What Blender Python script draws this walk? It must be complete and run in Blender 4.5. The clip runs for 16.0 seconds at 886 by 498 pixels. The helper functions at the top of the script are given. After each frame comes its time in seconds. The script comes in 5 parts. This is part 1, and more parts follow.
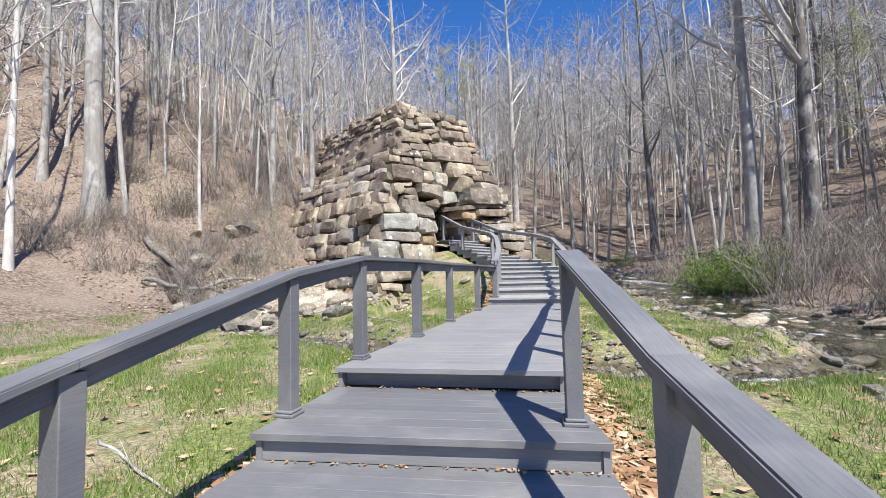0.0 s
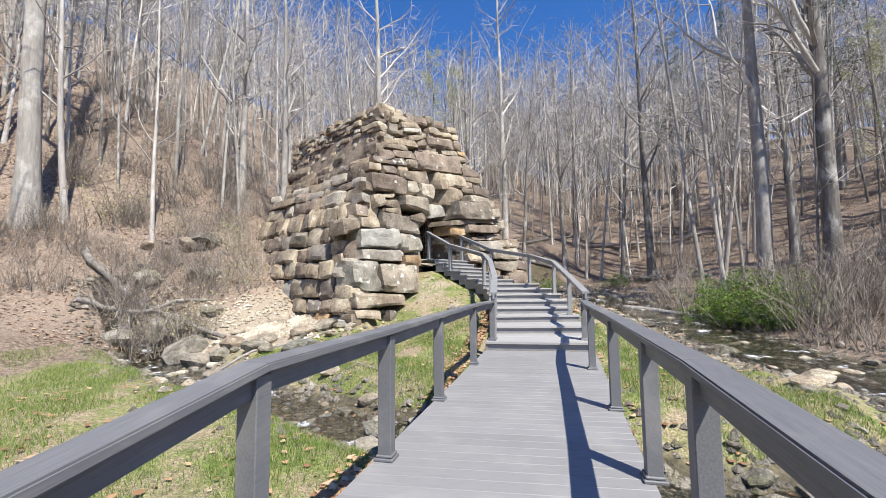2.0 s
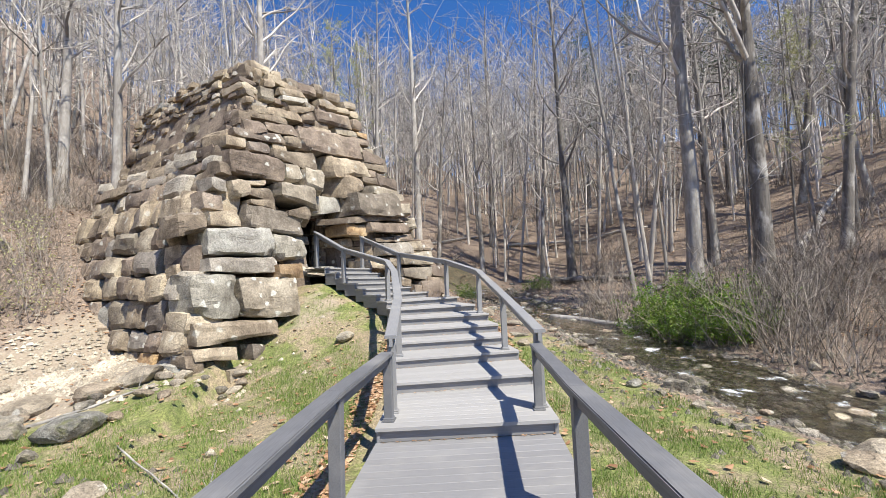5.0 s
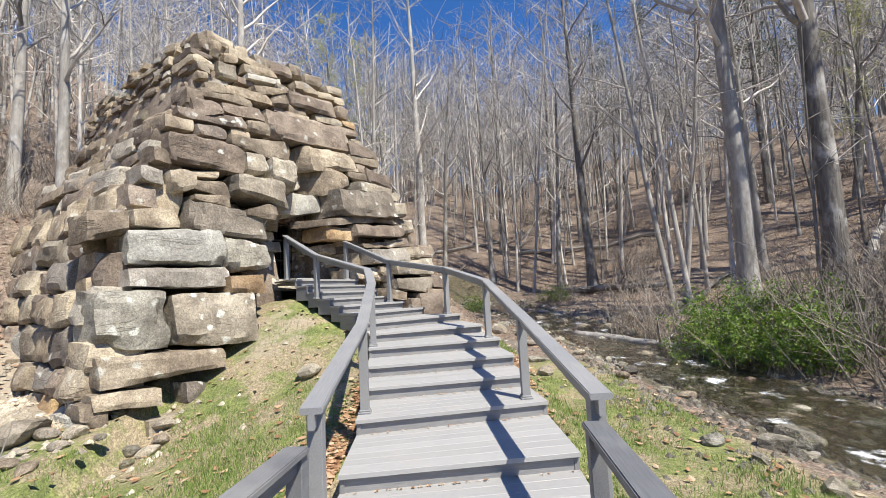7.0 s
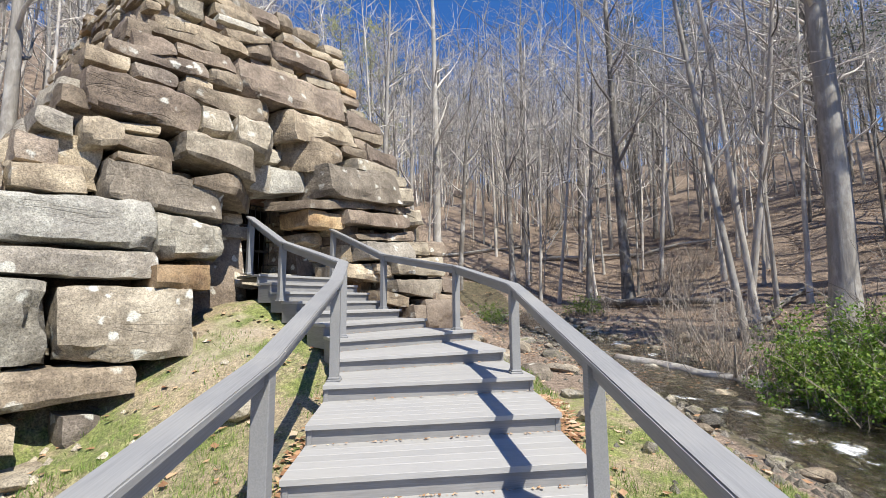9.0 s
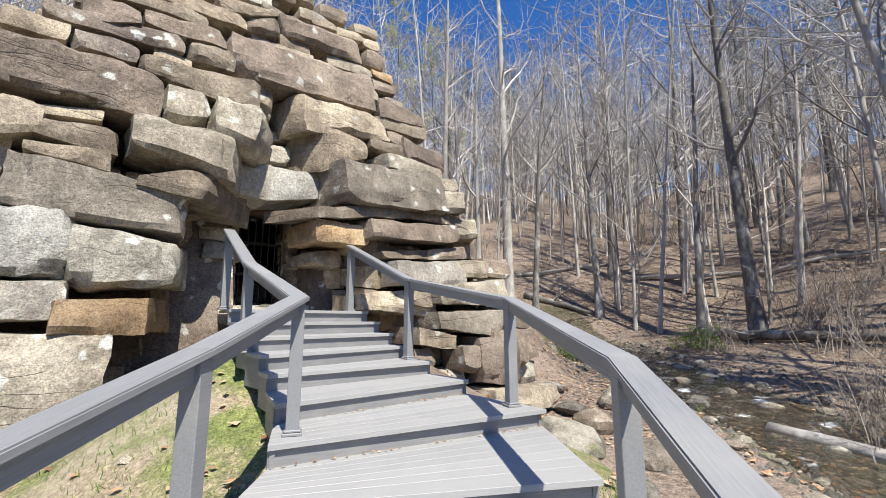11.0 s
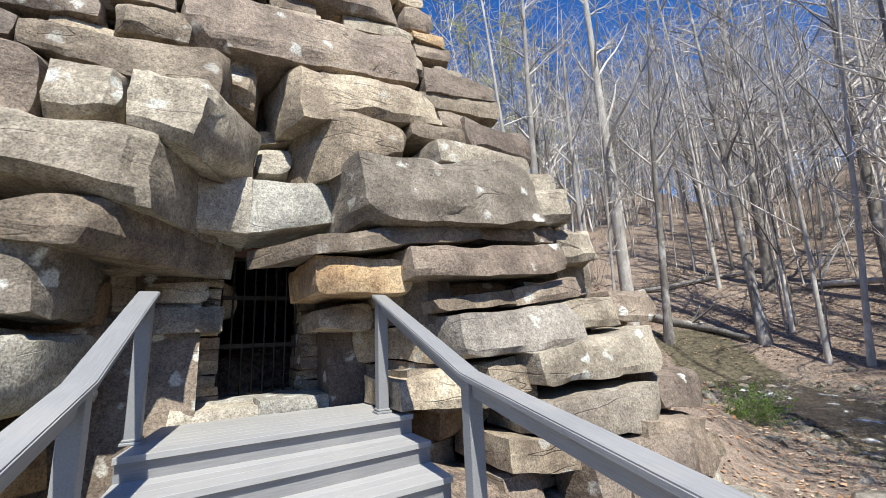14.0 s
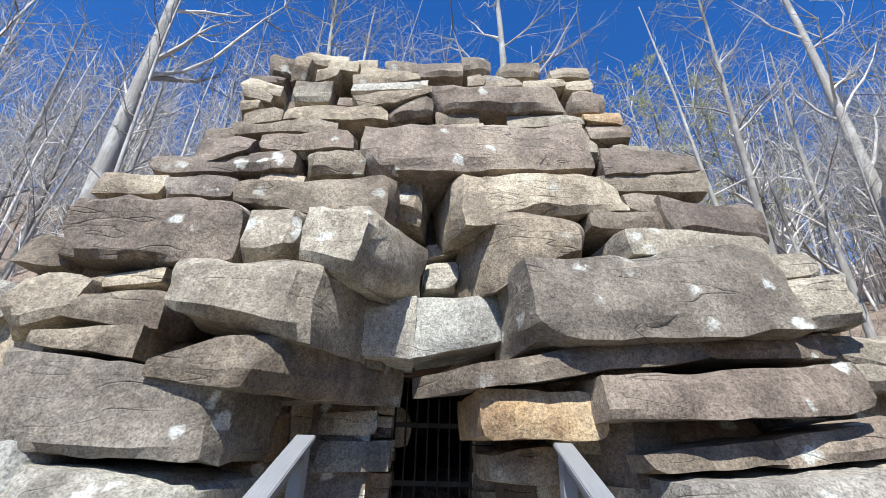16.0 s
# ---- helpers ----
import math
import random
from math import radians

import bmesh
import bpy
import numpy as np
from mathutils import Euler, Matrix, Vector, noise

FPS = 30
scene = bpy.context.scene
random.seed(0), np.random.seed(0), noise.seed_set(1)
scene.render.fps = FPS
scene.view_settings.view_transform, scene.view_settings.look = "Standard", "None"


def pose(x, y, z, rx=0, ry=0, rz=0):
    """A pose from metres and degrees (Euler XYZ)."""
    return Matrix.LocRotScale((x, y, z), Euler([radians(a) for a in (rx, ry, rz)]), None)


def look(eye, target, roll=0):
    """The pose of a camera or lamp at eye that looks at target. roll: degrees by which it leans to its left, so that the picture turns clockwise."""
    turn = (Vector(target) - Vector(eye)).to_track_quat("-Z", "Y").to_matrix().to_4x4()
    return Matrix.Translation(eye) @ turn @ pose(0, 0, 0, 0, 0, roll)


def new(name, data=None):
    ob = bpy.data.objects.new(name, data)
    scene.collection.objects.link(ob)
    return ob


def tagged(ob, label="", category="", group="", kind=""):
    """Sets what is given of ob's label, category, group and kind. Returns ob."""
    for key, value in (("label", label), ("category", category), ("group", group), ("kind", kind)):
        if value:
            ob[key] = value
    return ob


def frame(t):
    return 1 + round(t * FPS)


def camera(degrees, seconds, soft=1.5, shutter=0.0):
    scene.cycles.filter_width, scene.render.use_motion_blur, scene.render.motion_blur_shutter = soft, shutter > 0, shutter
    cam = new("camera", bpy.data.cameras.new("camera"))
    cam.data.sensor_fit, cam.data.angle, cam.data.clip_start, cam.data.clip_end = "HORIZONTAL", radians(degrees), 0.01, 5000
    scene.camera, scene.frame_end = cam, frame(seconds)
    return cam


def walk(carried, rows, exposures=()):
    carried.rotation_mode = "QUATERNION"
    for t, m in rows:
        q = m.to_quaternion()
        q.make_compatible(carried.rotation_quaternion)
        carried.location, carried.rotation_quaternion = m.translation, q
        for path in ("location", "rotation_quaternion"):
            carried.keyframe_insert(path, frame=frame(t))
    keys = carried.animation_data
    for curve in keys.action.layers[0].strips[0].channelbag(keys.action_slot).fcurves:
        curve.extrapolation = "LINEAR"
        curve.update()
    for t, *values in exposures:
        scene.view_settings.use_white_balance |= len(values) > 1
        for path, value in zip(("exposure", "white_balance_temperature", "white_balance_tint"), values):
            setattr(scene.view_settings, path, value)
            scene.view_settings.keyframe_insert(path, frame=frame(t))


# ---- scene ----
cam = camera(91.9, 16.0, soft=0.8)
PATH = [
    (0, (0.746, -4.597, 0.703), (0.476, -2.62, 0.83), -1.5),
    (0.5, (0.694, -4.16, 0.844), (0.438, -2.181, 0.984), -1.8),
    (1, (0.562, -3.682, 1.002), (0.322, -1.702, 1.153), -1.6),
    (1.5, (0.541, -3.237, 1.09), (0.313, -1.257, 1.248), -0.4),
    (2, (0.45, -2.651, 1.205), (0.254, -0.668, 1.379), -0.6),
    (2.5, (0.421, -2.127, 1.342), (0.497, -0.134, 1.499), -1.3),
    (3, (0.492, -1.46, 1.464), (0.583, 0.531, 1.635), -2.1),
    (3.5, (0.527, -0.796, 1.522), (0.639, 1.193, 1.699), -2.0),
    (4, (0.633, -0.29, 1.608), (0.793, 1.699, 1.739), -1.6),
    (4.5, (0.735, 0.281, 1.665), (0.917, 2.267, 1.809), -1.9),
    (4.7, (0.727, 0.499, 1.669), (0.92, 2.484, 1.819), -2.1),
    (6.8, (1.214, 2.992, 1.714), (1.399, 4.973, 1.916), -2.9),
    (7, (1.244, 3.238, 1.726), (1.395, 5.222, 1.935), -3.0),
    (7.5, (1.309, 3.866, 1.718), (1.469, 5.848, 1.933), -2.4),
    (8, (1.453, 4.486, 1.719), (1.625, 6.468, 1.925), -2.3),
    (8.5, (1.535, 5.134, 1.745), (1.608, 7.119, 1.974), -0.4),
    (8.7, (1.542, 5.383, 1.742), (1.612, 7.368, 1.975), -0.4),
    (10.8, (1.921, 8.152, 2.134), (1.709, 10.117, 2.441), -0.5),
    (11, (1.983, 8.437, 2.108), (1.691, 10.389, 2.434), -0.0),
    (11.5, (1.964, 9.023, 2.266), (1.516, 10.942, 2.608), 0.9),
    (12, (1.824, 9.584, 2.437), (1.361, 11.497, 2.788), 0.9),
    (12.5, (1.786, 10.133, 2.552), (1.185, 12.004, 2.92), 1.0),
    (13, (1.665, 10.614, 2.638), (0.979, 12.453, 3.018), 0.6),
    (13.5, (1.586, 11.046, 2.808), (0.897, 12.881, 3.205), 0.2),
    (14, (1.567, 11.453, 2.859), (0.849, 13.273, 3.277), -2.5),
    (14.5, (1.555, 11.829, 3.04), (0.723, 13.592, 3.489), -2.7),
    (15, (1.42, 11.993, 3.182), (0.429, 13.666, 3.65), -2.3),
    (15.5, (1.367, 12.091, 3.258), (0.126, 13.545, 3.847), 0.4),
    (16, (1.378, 12.124, 3.314), (0.018, 13.343, 4.13), 1.7),
]
walk(cam, [(t, look(eye, target, roll)) for t, eye, target, roll in PATH], [(0, 0.5, 6450, 7), (3, 0.48, 6750, 7), (8, 0.43, 6800, 6), (14, 0.43, 6450, 5), (15.5, 0.43, 6450, 3), (16, 0.43, 6050, 5)])

# ---- world, sun ----
world = bpy.data.worlds.new("world")
scene.world = world
world.use_nodes = True
SUN = Vector((0.36, -0.51, 0.90)).normalized()
wn = world.node_tree.nodes
sky = wn.new("ShaderNodeTexSky")
sky.sky_type, sky.sun_disc = "NISHITA", False
sky.sun_elevation = math.asin(SUN.z)
sky.sun_rotation = math.atan2(SUN.x, SUN.y)
sky.air_density, sky.dust_density, sky.ozone_density = 1.0, 0.0, 4.0
wn["Background"].inputs["Strength"].default_value = 0.112
deep = wn.new("ShaderNodeHueSaturation")
deep.inputs["Hue"].default_value = 0.512
deep.inputs["Saturation"].default_value, deep.inputs["Value"].default_value = 1.28, 1.2
world.node_tree.links.new(sky.outputs[0], deep.inputs["Color"])
world.node_tree.links.new(deep.outputs[0], wn["Background"].inputs["Color"])
lamp = bpy.data.lights.new("sun", "SUN")
lamp.energy, lamp.angle, lamp.color = 5.8, radians(0.53), (1.0, 0.94, 0.855)
sun = new("sun", lamp)
sun.matrix_world = look((20, -30, 50), Vector((20, -30, 50)) - SUN)

# ---- materials ----


def material(name):
    m = bpy.data.materials.new(name)
    m.use_nodes = True
    nt = m.node_tree
    return m, nt, nt.nodes["Principled BSDF"]


def node(nt, kind, **inputs):
    n = nt.nodes.new(kind)
    for key, value in inputs.items():
        n.inputs[key.replace("_", " ")].default_value = value
    return n


def noise_tex(nt, scale, detail=4.0, rough=0.6, coords=None, stretch=None):
    n = node(nt, "ShaderNodeTexNoise", Scale=scale, Detail=detail, Roughness=rough)
    if coords is None:
        coords = nt.nodes.new("ShaderNodeNewGeometry").outputs["Position"]
    if stretch:
        mp = nt.nodes.new("ShaderNodeMapping")
        mp.inputs["Scale"].default_value = stretch
        nt.links.new(coords, mp.inputs["Vector"])
        coords = mp.outputs["Vector"]
    nt.links.new(coords, n.inputs["Vector"])
    return n.outputs["Fac"]


def ramp(nt, fac, stops):
    r = nt.nodes.new("ShaderNodeValToRGB")
    e = r.color_ramp.elements
    while len(e) < len(stops):
        e.new(0.5)
    for el, (p, c) in zip(e, stops):
        el.position, el.color = p, (*c, 1) if len(c) == 3 else c
    nt.links.new(fac, r.inputs["Fac"])
    return r.outputs["Color"]


def grey(v):
    return (v, v, v)


def mix(nt, fac, a, b, how="MIX"):
    m = nt.nodes.new("ShaderNodeMix")
    m.data_type, m.blend_type = "RGBA", how
    for sock, v in ((m.inputs[0], fac), (m.inputs[6], a), (m.inputs[7], b)):
        if hasattr(v, "links"):
            nt.links.new(v, sock)
        elif isinstance(v, (int, float)):
            sock.default_value = v
        else:
            sock.default_value = (*v, 1)
    return m.outputs[2]


def bump(nt, bsdf, height, strength, distance):
    b = node(nt, "ShaderNodeBump", Strength=strength, Distance=distance)
    nt.links.new(height, b.inputs["Height"])
    nt.links.new(b.outputs["Normal"], bsdf.inputs["Normal"])


def object_random(nt):
    return nt.nodes.new("ShaderNodeObjectInfo").outputs["Random"]


def object_coords(nt):
    return nt.nodes.new("ShaderNodeTexCoord").outputs["Object"]


def make_board(name, dark, light, grain=(1.2, 26, 26)):
    m, nt, b = material(name)
    co = object_coords(nt)
    g = noise_tex(nt, 4.0, 6, 0.65, co, grain)
    wear = noise_tex(nt, 1.7, 5, 0.6)
    c = ramp(nt, g, ((0.25, dark), (0.75, light)))
    tint = ramp(nt, object_random(nt), ((0.0, grey(0.93)), (1.0, grey(1.05))))
    c = mix(nt, 1.0, c, tint, "MULTIPLY")
    c = mix(nt, ramp(nt, wear, ((0.5, grey(0.0)), (0.75, grey(0.4)))), c, (0.36, 0.35, 0.33))
    nt.links.new(c, b.inputs["Base Color"])
    rough = ramp(nt, wear, ((0.3, grey(0.45)), (0.7, grey(0.7))))
    nt.links.new(rough, b.inputs["Roughness"])
    bump(nt, b, g, 0.25, 0.003)
    return m


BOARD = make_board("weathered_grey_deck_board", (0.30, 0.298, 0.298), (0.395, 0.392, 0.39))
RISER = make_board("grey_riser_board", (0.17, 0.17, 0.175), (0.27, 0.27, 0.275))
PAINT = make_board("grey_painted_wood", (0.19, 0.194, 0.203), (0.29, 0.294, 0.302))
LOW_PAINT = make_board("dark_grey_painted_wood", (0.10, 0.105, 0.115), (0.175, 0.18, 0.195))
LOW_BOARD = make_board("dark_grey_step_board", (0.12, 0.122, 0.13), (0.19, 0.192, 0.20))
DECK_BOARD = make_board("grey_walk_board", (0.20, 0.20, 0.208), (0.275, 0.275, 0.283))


def make_stone(name, base, dark, pale, lichen=0.5, moss=0.0, scale=1.0):
    m, nt, b = material(name)
    geo = nt.nodes.new("ShaderNodeNewGeometry").outputs["Position"]
    big = noise_tex(nt, 0.9 * scale, 5, 0.6, geo)
    strata = noise_tex(nt, 2.2 * scale, 6, 0.65, geo, (1.0, 1.0, 1.15))
    fine = noise_tex(nt, 22 * scale, 6, 0.7, geo)
    c = mix(nt, ramp(nt, strata, ((0.42, grey(0)), (0.57, grey(1)))), dark, base)
    streak = noise_tex(nt, 1.7 * scale, 4, 0.6, geo, (2.6, 2.6, 0.35))
    c = mix(nt, ramp(nt, streak, ((0.49, grey(0)), (0.62, grey(0.75)))), c, dark)
    c = mix(nt, ramp(nt, big, ((0.48, grey(0)), (0.62, grey(0.8)))), c, pale)
    r = object_random(nt)
    tint = ramp(nt, r, ((0.0, (0.62, 0.585, 0.57)), (0.3, (0.86, 0.83, 0.79)), (0.55, (1.05, 1.0, 0.92)), (0.8, (1.3, 1.27, 1.2)), (1.0, (0.76, 0.79, 0.81))))
    c = mix(nt, 1.0, c, tint, "MULTIPLY")
    c = mix(nt, 0.55, c, ramp(nt, fine, ((0.3, grey(0.3)), (0.7, grey(1.6)))), "MULTIPLY")
    v = node(nt, "ShaderNodeTexVoronoi", Scale=3.1 * scale)
    wob = nt.nodes.new("ShaderNodeVectorMath")
    wob.operation = "MULTIPLY_ADD"
    nz = node(nt, "ShaderNodeTexNoise", Scale=9.0 * scale, Detail=3.0)
    nt.links.new(geo, nz.inputs["Vector"])
    nt.links.new(nz.outputs["Color"], wob.inputs[0])
    wob.inputs[1].default_value = (0.18, 0.18, 0.18)
    nt.links.new(geo, wob.inputs[2])
    nt.links.new(wob.outputs[0], v.inputs["Vector"])
    spots = ramp(nt, v.outputs["Distance"], ((0.17, grey(1)), (0.25, grey(0))))
    where = ramp(nt, noise_tex(nt, 0.55 * scale, 3, 0.5, geo), ((0.47, grey(0)), (0.53, grey(lichen))))
    c = mix(nt, mix(nt, 1.0, spots, where, "MULTIPLY"), c, (0.60, 0.60, 0.55))
    if moss:
        c = mix(nt, ramp(nt, noise_tex(nt, 1.6 * scale, 5, 0.7, geo), ((0.55, grey(0)), (0.68, grey(moss)))), c, (0.16, 0.17, 0.06))
    crack = noise_tex(nt, 1.1 * scale, 2, 0.5, geo, (0.7, 0.7, 3.4))
    line = ramp(nt, crack, ((0.491, grey(0)), (0.5, grey(0.5)), (0.509, grey(0))))
    line = mix(nt, 1.0, line, ramp(nt, noise_tex(nt, 0.8 * scale, 2, 0.5, geo), ((0.48, grey(0)), (0.58, grey(1)))), "MULTIPLY")
    c = mix(nt, line, c, (0.05, 0.042, 0.035))
    pit = noise_tex(nt, 60 * scale, 3, 0.6, geo)
    c = mix(nt, 0.5, c, ramp(nt, pit, ((0.36, grey(0.25)), (0.49, grey(1.05)), (0.66, grey(1.5)))), "MULTIPLY")
    nt.links.new(c, b.inputs["Base Color"])
    b.inputs["Roughness"].default_value = 0.88
    chips = node(nt, "ShaderNodeTexVoronoi", Scale=5.0 * scale)
    nt.links.new(wob.outputs[0], chips.inputs["Vector"])
    h = mix(nt, 0.5, strata, fine)
    h = mix(nt, 0.3, h, chips.outputs["Distance"])
    h = mix(nt, 0.35, h, line, "SUBTRACT")
    bump(nt, b, h, 0.9, 0.06)
    return m


STONE = make_stone("weathered_sandstone", (0.36, 0.305, 0.235), (0.20, 0.165, 0.128), (0.48, 0.425, 0.335))
PALE_STONE = make_stone("pale_limestone", (0.45, 0.43, 0.385), (0.31, 0.29, 0.26), (0.54, 0.51, 0.455), 0.7)
TAN_STONE = make_stone("orange_sandstone", (0.42, 0.30, 0.17), (0.27, 0.18, 0.105), (0.48, 0.39, 0.27), 0.2)
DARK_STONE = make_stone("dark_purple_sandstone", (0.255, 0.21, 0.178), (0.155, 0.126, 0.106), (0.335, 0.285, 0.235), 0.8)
GREY_STONE = make_stone("lichened_grey_stone", (0.365, 0.33, 0.275), (0.225, 0.20, 0.165), (0.48, 0.445, 0.375), 0.9)
RIVER_STONE = make_stone("river_stone", (0.27, 0.25, 0.21), (0.13, 0.125, 0.11), (0.42, 0.40, 0.36), 0.2, 0.7, 2.2)


def make_bark(name, dark, light, patch, islands=(1.0, 1.0)):
    m, nt, b = material(name)
    geo = nt.nodes.new("ShaderNodeNewGeometry").outputs["Position"]
    g = noise_tex(nt, 9, 6, 0.7, geo, (1, 1, 0.16))
    p = noise_tex(nt, 1.9, 5, 0.65, geo, (1, 1, 0.55))
    c = ramp(nt, g, ((0.3, dark), (0.7, light)))
    c = mix(nt, ramp(nt, p, ((0.50, grey(0)), (0.64, grey(0.75)))), c, patch)
    c = mix(nt, 1.0, c, ramp(nt, object_random(nt), ((0, grey(0.72)), (1, grey(1.25)))), "MULTIPLY")
    isl = nt.nodes.new("ShaderNodeNewGeometry").outputs["Random Per Island"]
    c = mix(nt, 1.0, c, ramp(nt, isl, ((0, grey(islands[0])), (0.5, grey((islands[0] + islands[1]) / 2)), (1, grey(islands[1])))), "MULTIPLY")
    nt.links.new(c, b.inputs["Base Color"])
    b.inputs["Roughness"].default_value = 0.9
    bump(nt, b, g, 0.8, 0.03)
    return m


BARK = make_bark("grey_brown_bark", (0.085, 0.075, 0.066), (0.27, 0.25, 0.225), (0.54, 0.525, 0.5))
PALE_BARK = make_bark("pale_smooth_bark", (0.24, 0.22, 0.20), (0.42, 0.40, 0.37), (0.58, 0.56, 0.53))
TWIG = make_bark("grey_twig_bark", (0.33, 0.305, 0.28), (0.54, 0.51, 0.48), (0.64, 0.615, 0.585), (0.3, 1.7))


BRUSH = make_bark("brown_brushwood_bark", (0.14, 0.115, 0.095), (0.31, 0.27, 0.23), (0.42, 0.38, 0.34), (0.5, 1.5))


def plain(name, color, rough=0.8, metal=0.0, vary=0.3, scale=6.0):
    m, nt, b = material(name)
    n = noise_tex(nt, scale, 5, 0.6)
    lo, hi = [c * (1 - vary) for c in color], [c * (1 + vary) for c in color]
    nt.links.new(ramp(nt, n, ((0.3, lo), (0.7, hi))), b.inputs["Base Color"])
    b.inputs["Roughness"].default_value, b.inputs["Metallic"].default_value = rough, metal
    bump(nt, b, n, 0.3, 0.01)
    return m


IRON = plain("rusted_black_iron", (0.035, 0.03, 0.027), 0.65, 0.6)
TIMBER = plain("dark_old_timber", (0.11, 0.06, 0.04), 0.85)


def island_colours(name, stops, rough=0.75, through_light=0.0):
    m, nt, b = material(name)
    r = nt.nodes.new("ShaderNodeNewGeometry").outputs["Random Per Island"]
    c = ramp(nt, r, stops)
    nt.links.new(c, b.inputs["Base Color"])
    b.inputs["Roughness"].default_value = rough
    if through_light:
        t = nt.nodes.new("ShaderNodeBsdfTranslucent")
        nt.links.new(c, t.inputs["Color"])
        mx = nt.nodes.new("ShaderNodeMixShader")
        mx.inputs[0].default_value = through_light
        nt.links.new(b.outputs[0], mx.inputs[1])
        nt.links.new(t.outputs[0], mx.inputs[2])
        nt.links.new(mx.outputs[0], nt.nodes["Material Output"].inputs["Surface"])
    return m


LITTER = island_colours("dry_fallen_leaves", ((0, (0.20, 0.10, 0.05)), (0.4, (0.34, 0.19, 0.10)), (0.75, (0.46, 0.30, 0.18)), (1, (0.56, 0.44, 0.32))), 0.7)
BLADES = island_colours("spring_grass_blades", ((0, (0.10, 0.17, 0.03)), (0.5, (0.18, 0.29, 0.055)), (0.75, (0.28, 0.35, 0.10)), (1, (0.46, 0.40, 0.24))), 0.6, 0.3)
GREEN = island_colours("fresh_green_leaves", ((0, (0.07, 0.14, 0.02)), (0.6, (0.15, 0.27, 0.035)), (1, (0.30, 0.38, 0.08))), 0.5, 0.35)
BUDS = island_colours("pale_spring_buds", ((0, (0.34, 0.36, 0.14)), (1, (0.52, 0.52, 0.28))), 0.6, 0.4)
PINE = island_colours("dark_pine_needles", ((0, (0.035, 0.07, 0.025)), (1, (0.09, 0.14, 0.05))), 0.6, 0.2)


def make_ground():
    m, nt, b = material("woodland_floor")
    geo = nt.nodes.new("ShaderNodeNewGeometry").outputs["Position"]
    mask = nt.nodes.new("ShaderNodeVertexColor")
    mask.layer_name = "cover"
    sep = nt.nodes.new("ShaderNodeSeparateColor")
    nt.links.new(mask.outputs["Color"], sep.inputs[0])
    big = noise_tex(nt, 0.35, 5, 0.6, geo)
    mid = noise_tex(nt, 2.6, 6, 0.65, geo)
    fine = noise_tex(nt, 16, 5, 0.7, geo)
    leaf = mix(nt, ramp(nt, noise_tex(nt, 9, 7, 0.8, geo), ((0.40, grey(0)), (0.60, grey(1)))), (0.06, 0.042, 0.032), (0.33, 0.255, 0.198))
    leaf = mix(nt, ramp(nt, big, ((0.42, grey(0)), (0.62, grey(0.7)))), leaf, (0.29, 0.228, 0.182))
    grain = noise_tex(nt, 42, 4, 0.7, geo)
    leaf = mix(nt, 0.8, leaf, ramp(nt, grain, ((0.36, grey(0.35)), (0.5, grey(1.0)), (0.66, grey(1.7)))), "MULTIPLY")
    grass = mix(nt, ramp(nt, mid, ((0.35, grey(0)), (0.65, grey(1)))), (0.12, 0.15, 0.045), (0.23, 0.25, 0.085))
    bare = ramp(nt, noise_tex(nt, 1.1, 6, 0.7, geo), ((0.44, grey(0)), (0.56, grey(1))))
    grass = mix(nt, bare, grass, (0.30, 0.245, 0.16))
    grass = mix(nt, 0.8, grass, ramp(nt, fine, ((0.3, grey(0.45)), (0.7, grey(1.5)))), "MULTIPLY")
    grass = mix(nt, 0.8, grass, ramp(nt, grain, ((0.35, grey(0.4)), (0.65, grey(1.6)))), "MULTIPLY")
    bed = mix(nt, ramp(nt, noise_tex(nt, 7, 6, 0.7, geo), ((0.35, grey(0)), (0.65, grey(1)))), (0.03, 0.028, 0.018), (0.16, 0.135, 0.085))
    dirt = mix(nt, ramp(nt, fine, ((0.3, grey(0)), (0.7, grey(1)))), (0.25, 0.20, 0.145), (0.42, 0.36, 0.285))
    edge = nt.nodes.new("ShaderNodeMath")
    edge.operation = "MULTIPLY_ADD"
    nt.links.new(mid, edge.inputs[0])
    edge.inputs[1].default_value = 0.9
    nt.links.new(sep.outputs[0], edge.inputs[2])
    c = mix(nt, ramp(nt, edge.outputs[0], ((0.80, grey(0)), (1.05, grey(1)))), leaf, grass)
    e2 = nt.nodes.new("ShaderNodeMath")
    e2.operation = "MULTIPLY_ADD"
    nt.links.new(mid, e2.inputs[0])
    e2.inputs[1].default_value = 0.6
    nt.links.new(sep.outputs[1], e2.inputs[2])
    c = mix(nt, ramp(nt, e2.outputs[0], ((0.65, grey(0)), (0.85, grey(1)))), c, bed)
    e3 = nt.nodes.new("ShaderNodeMath")
    e3.operation = "MULTIPLY_ADD"
    nt.links.new(mid, e3.inputs[0])
    e3.inputs[1].default_value = 0.6
    nt.links.new(sep.outputs[2], e3.inputs[2])
    c = mix(nt, ramp(nt, e3.outputs[0], ((0.7, grey(0)), (0.9, grey(1)))), c, dirt)
    nt.links.new(c, b.inputs["Base Color"])
    b.inputs["Roughness"].default_value = 0.95
    bump(nt, b, mix(nt, 0.5, mid, fine), 0.8, 0.08)
    return m


GROUND = make_ground()


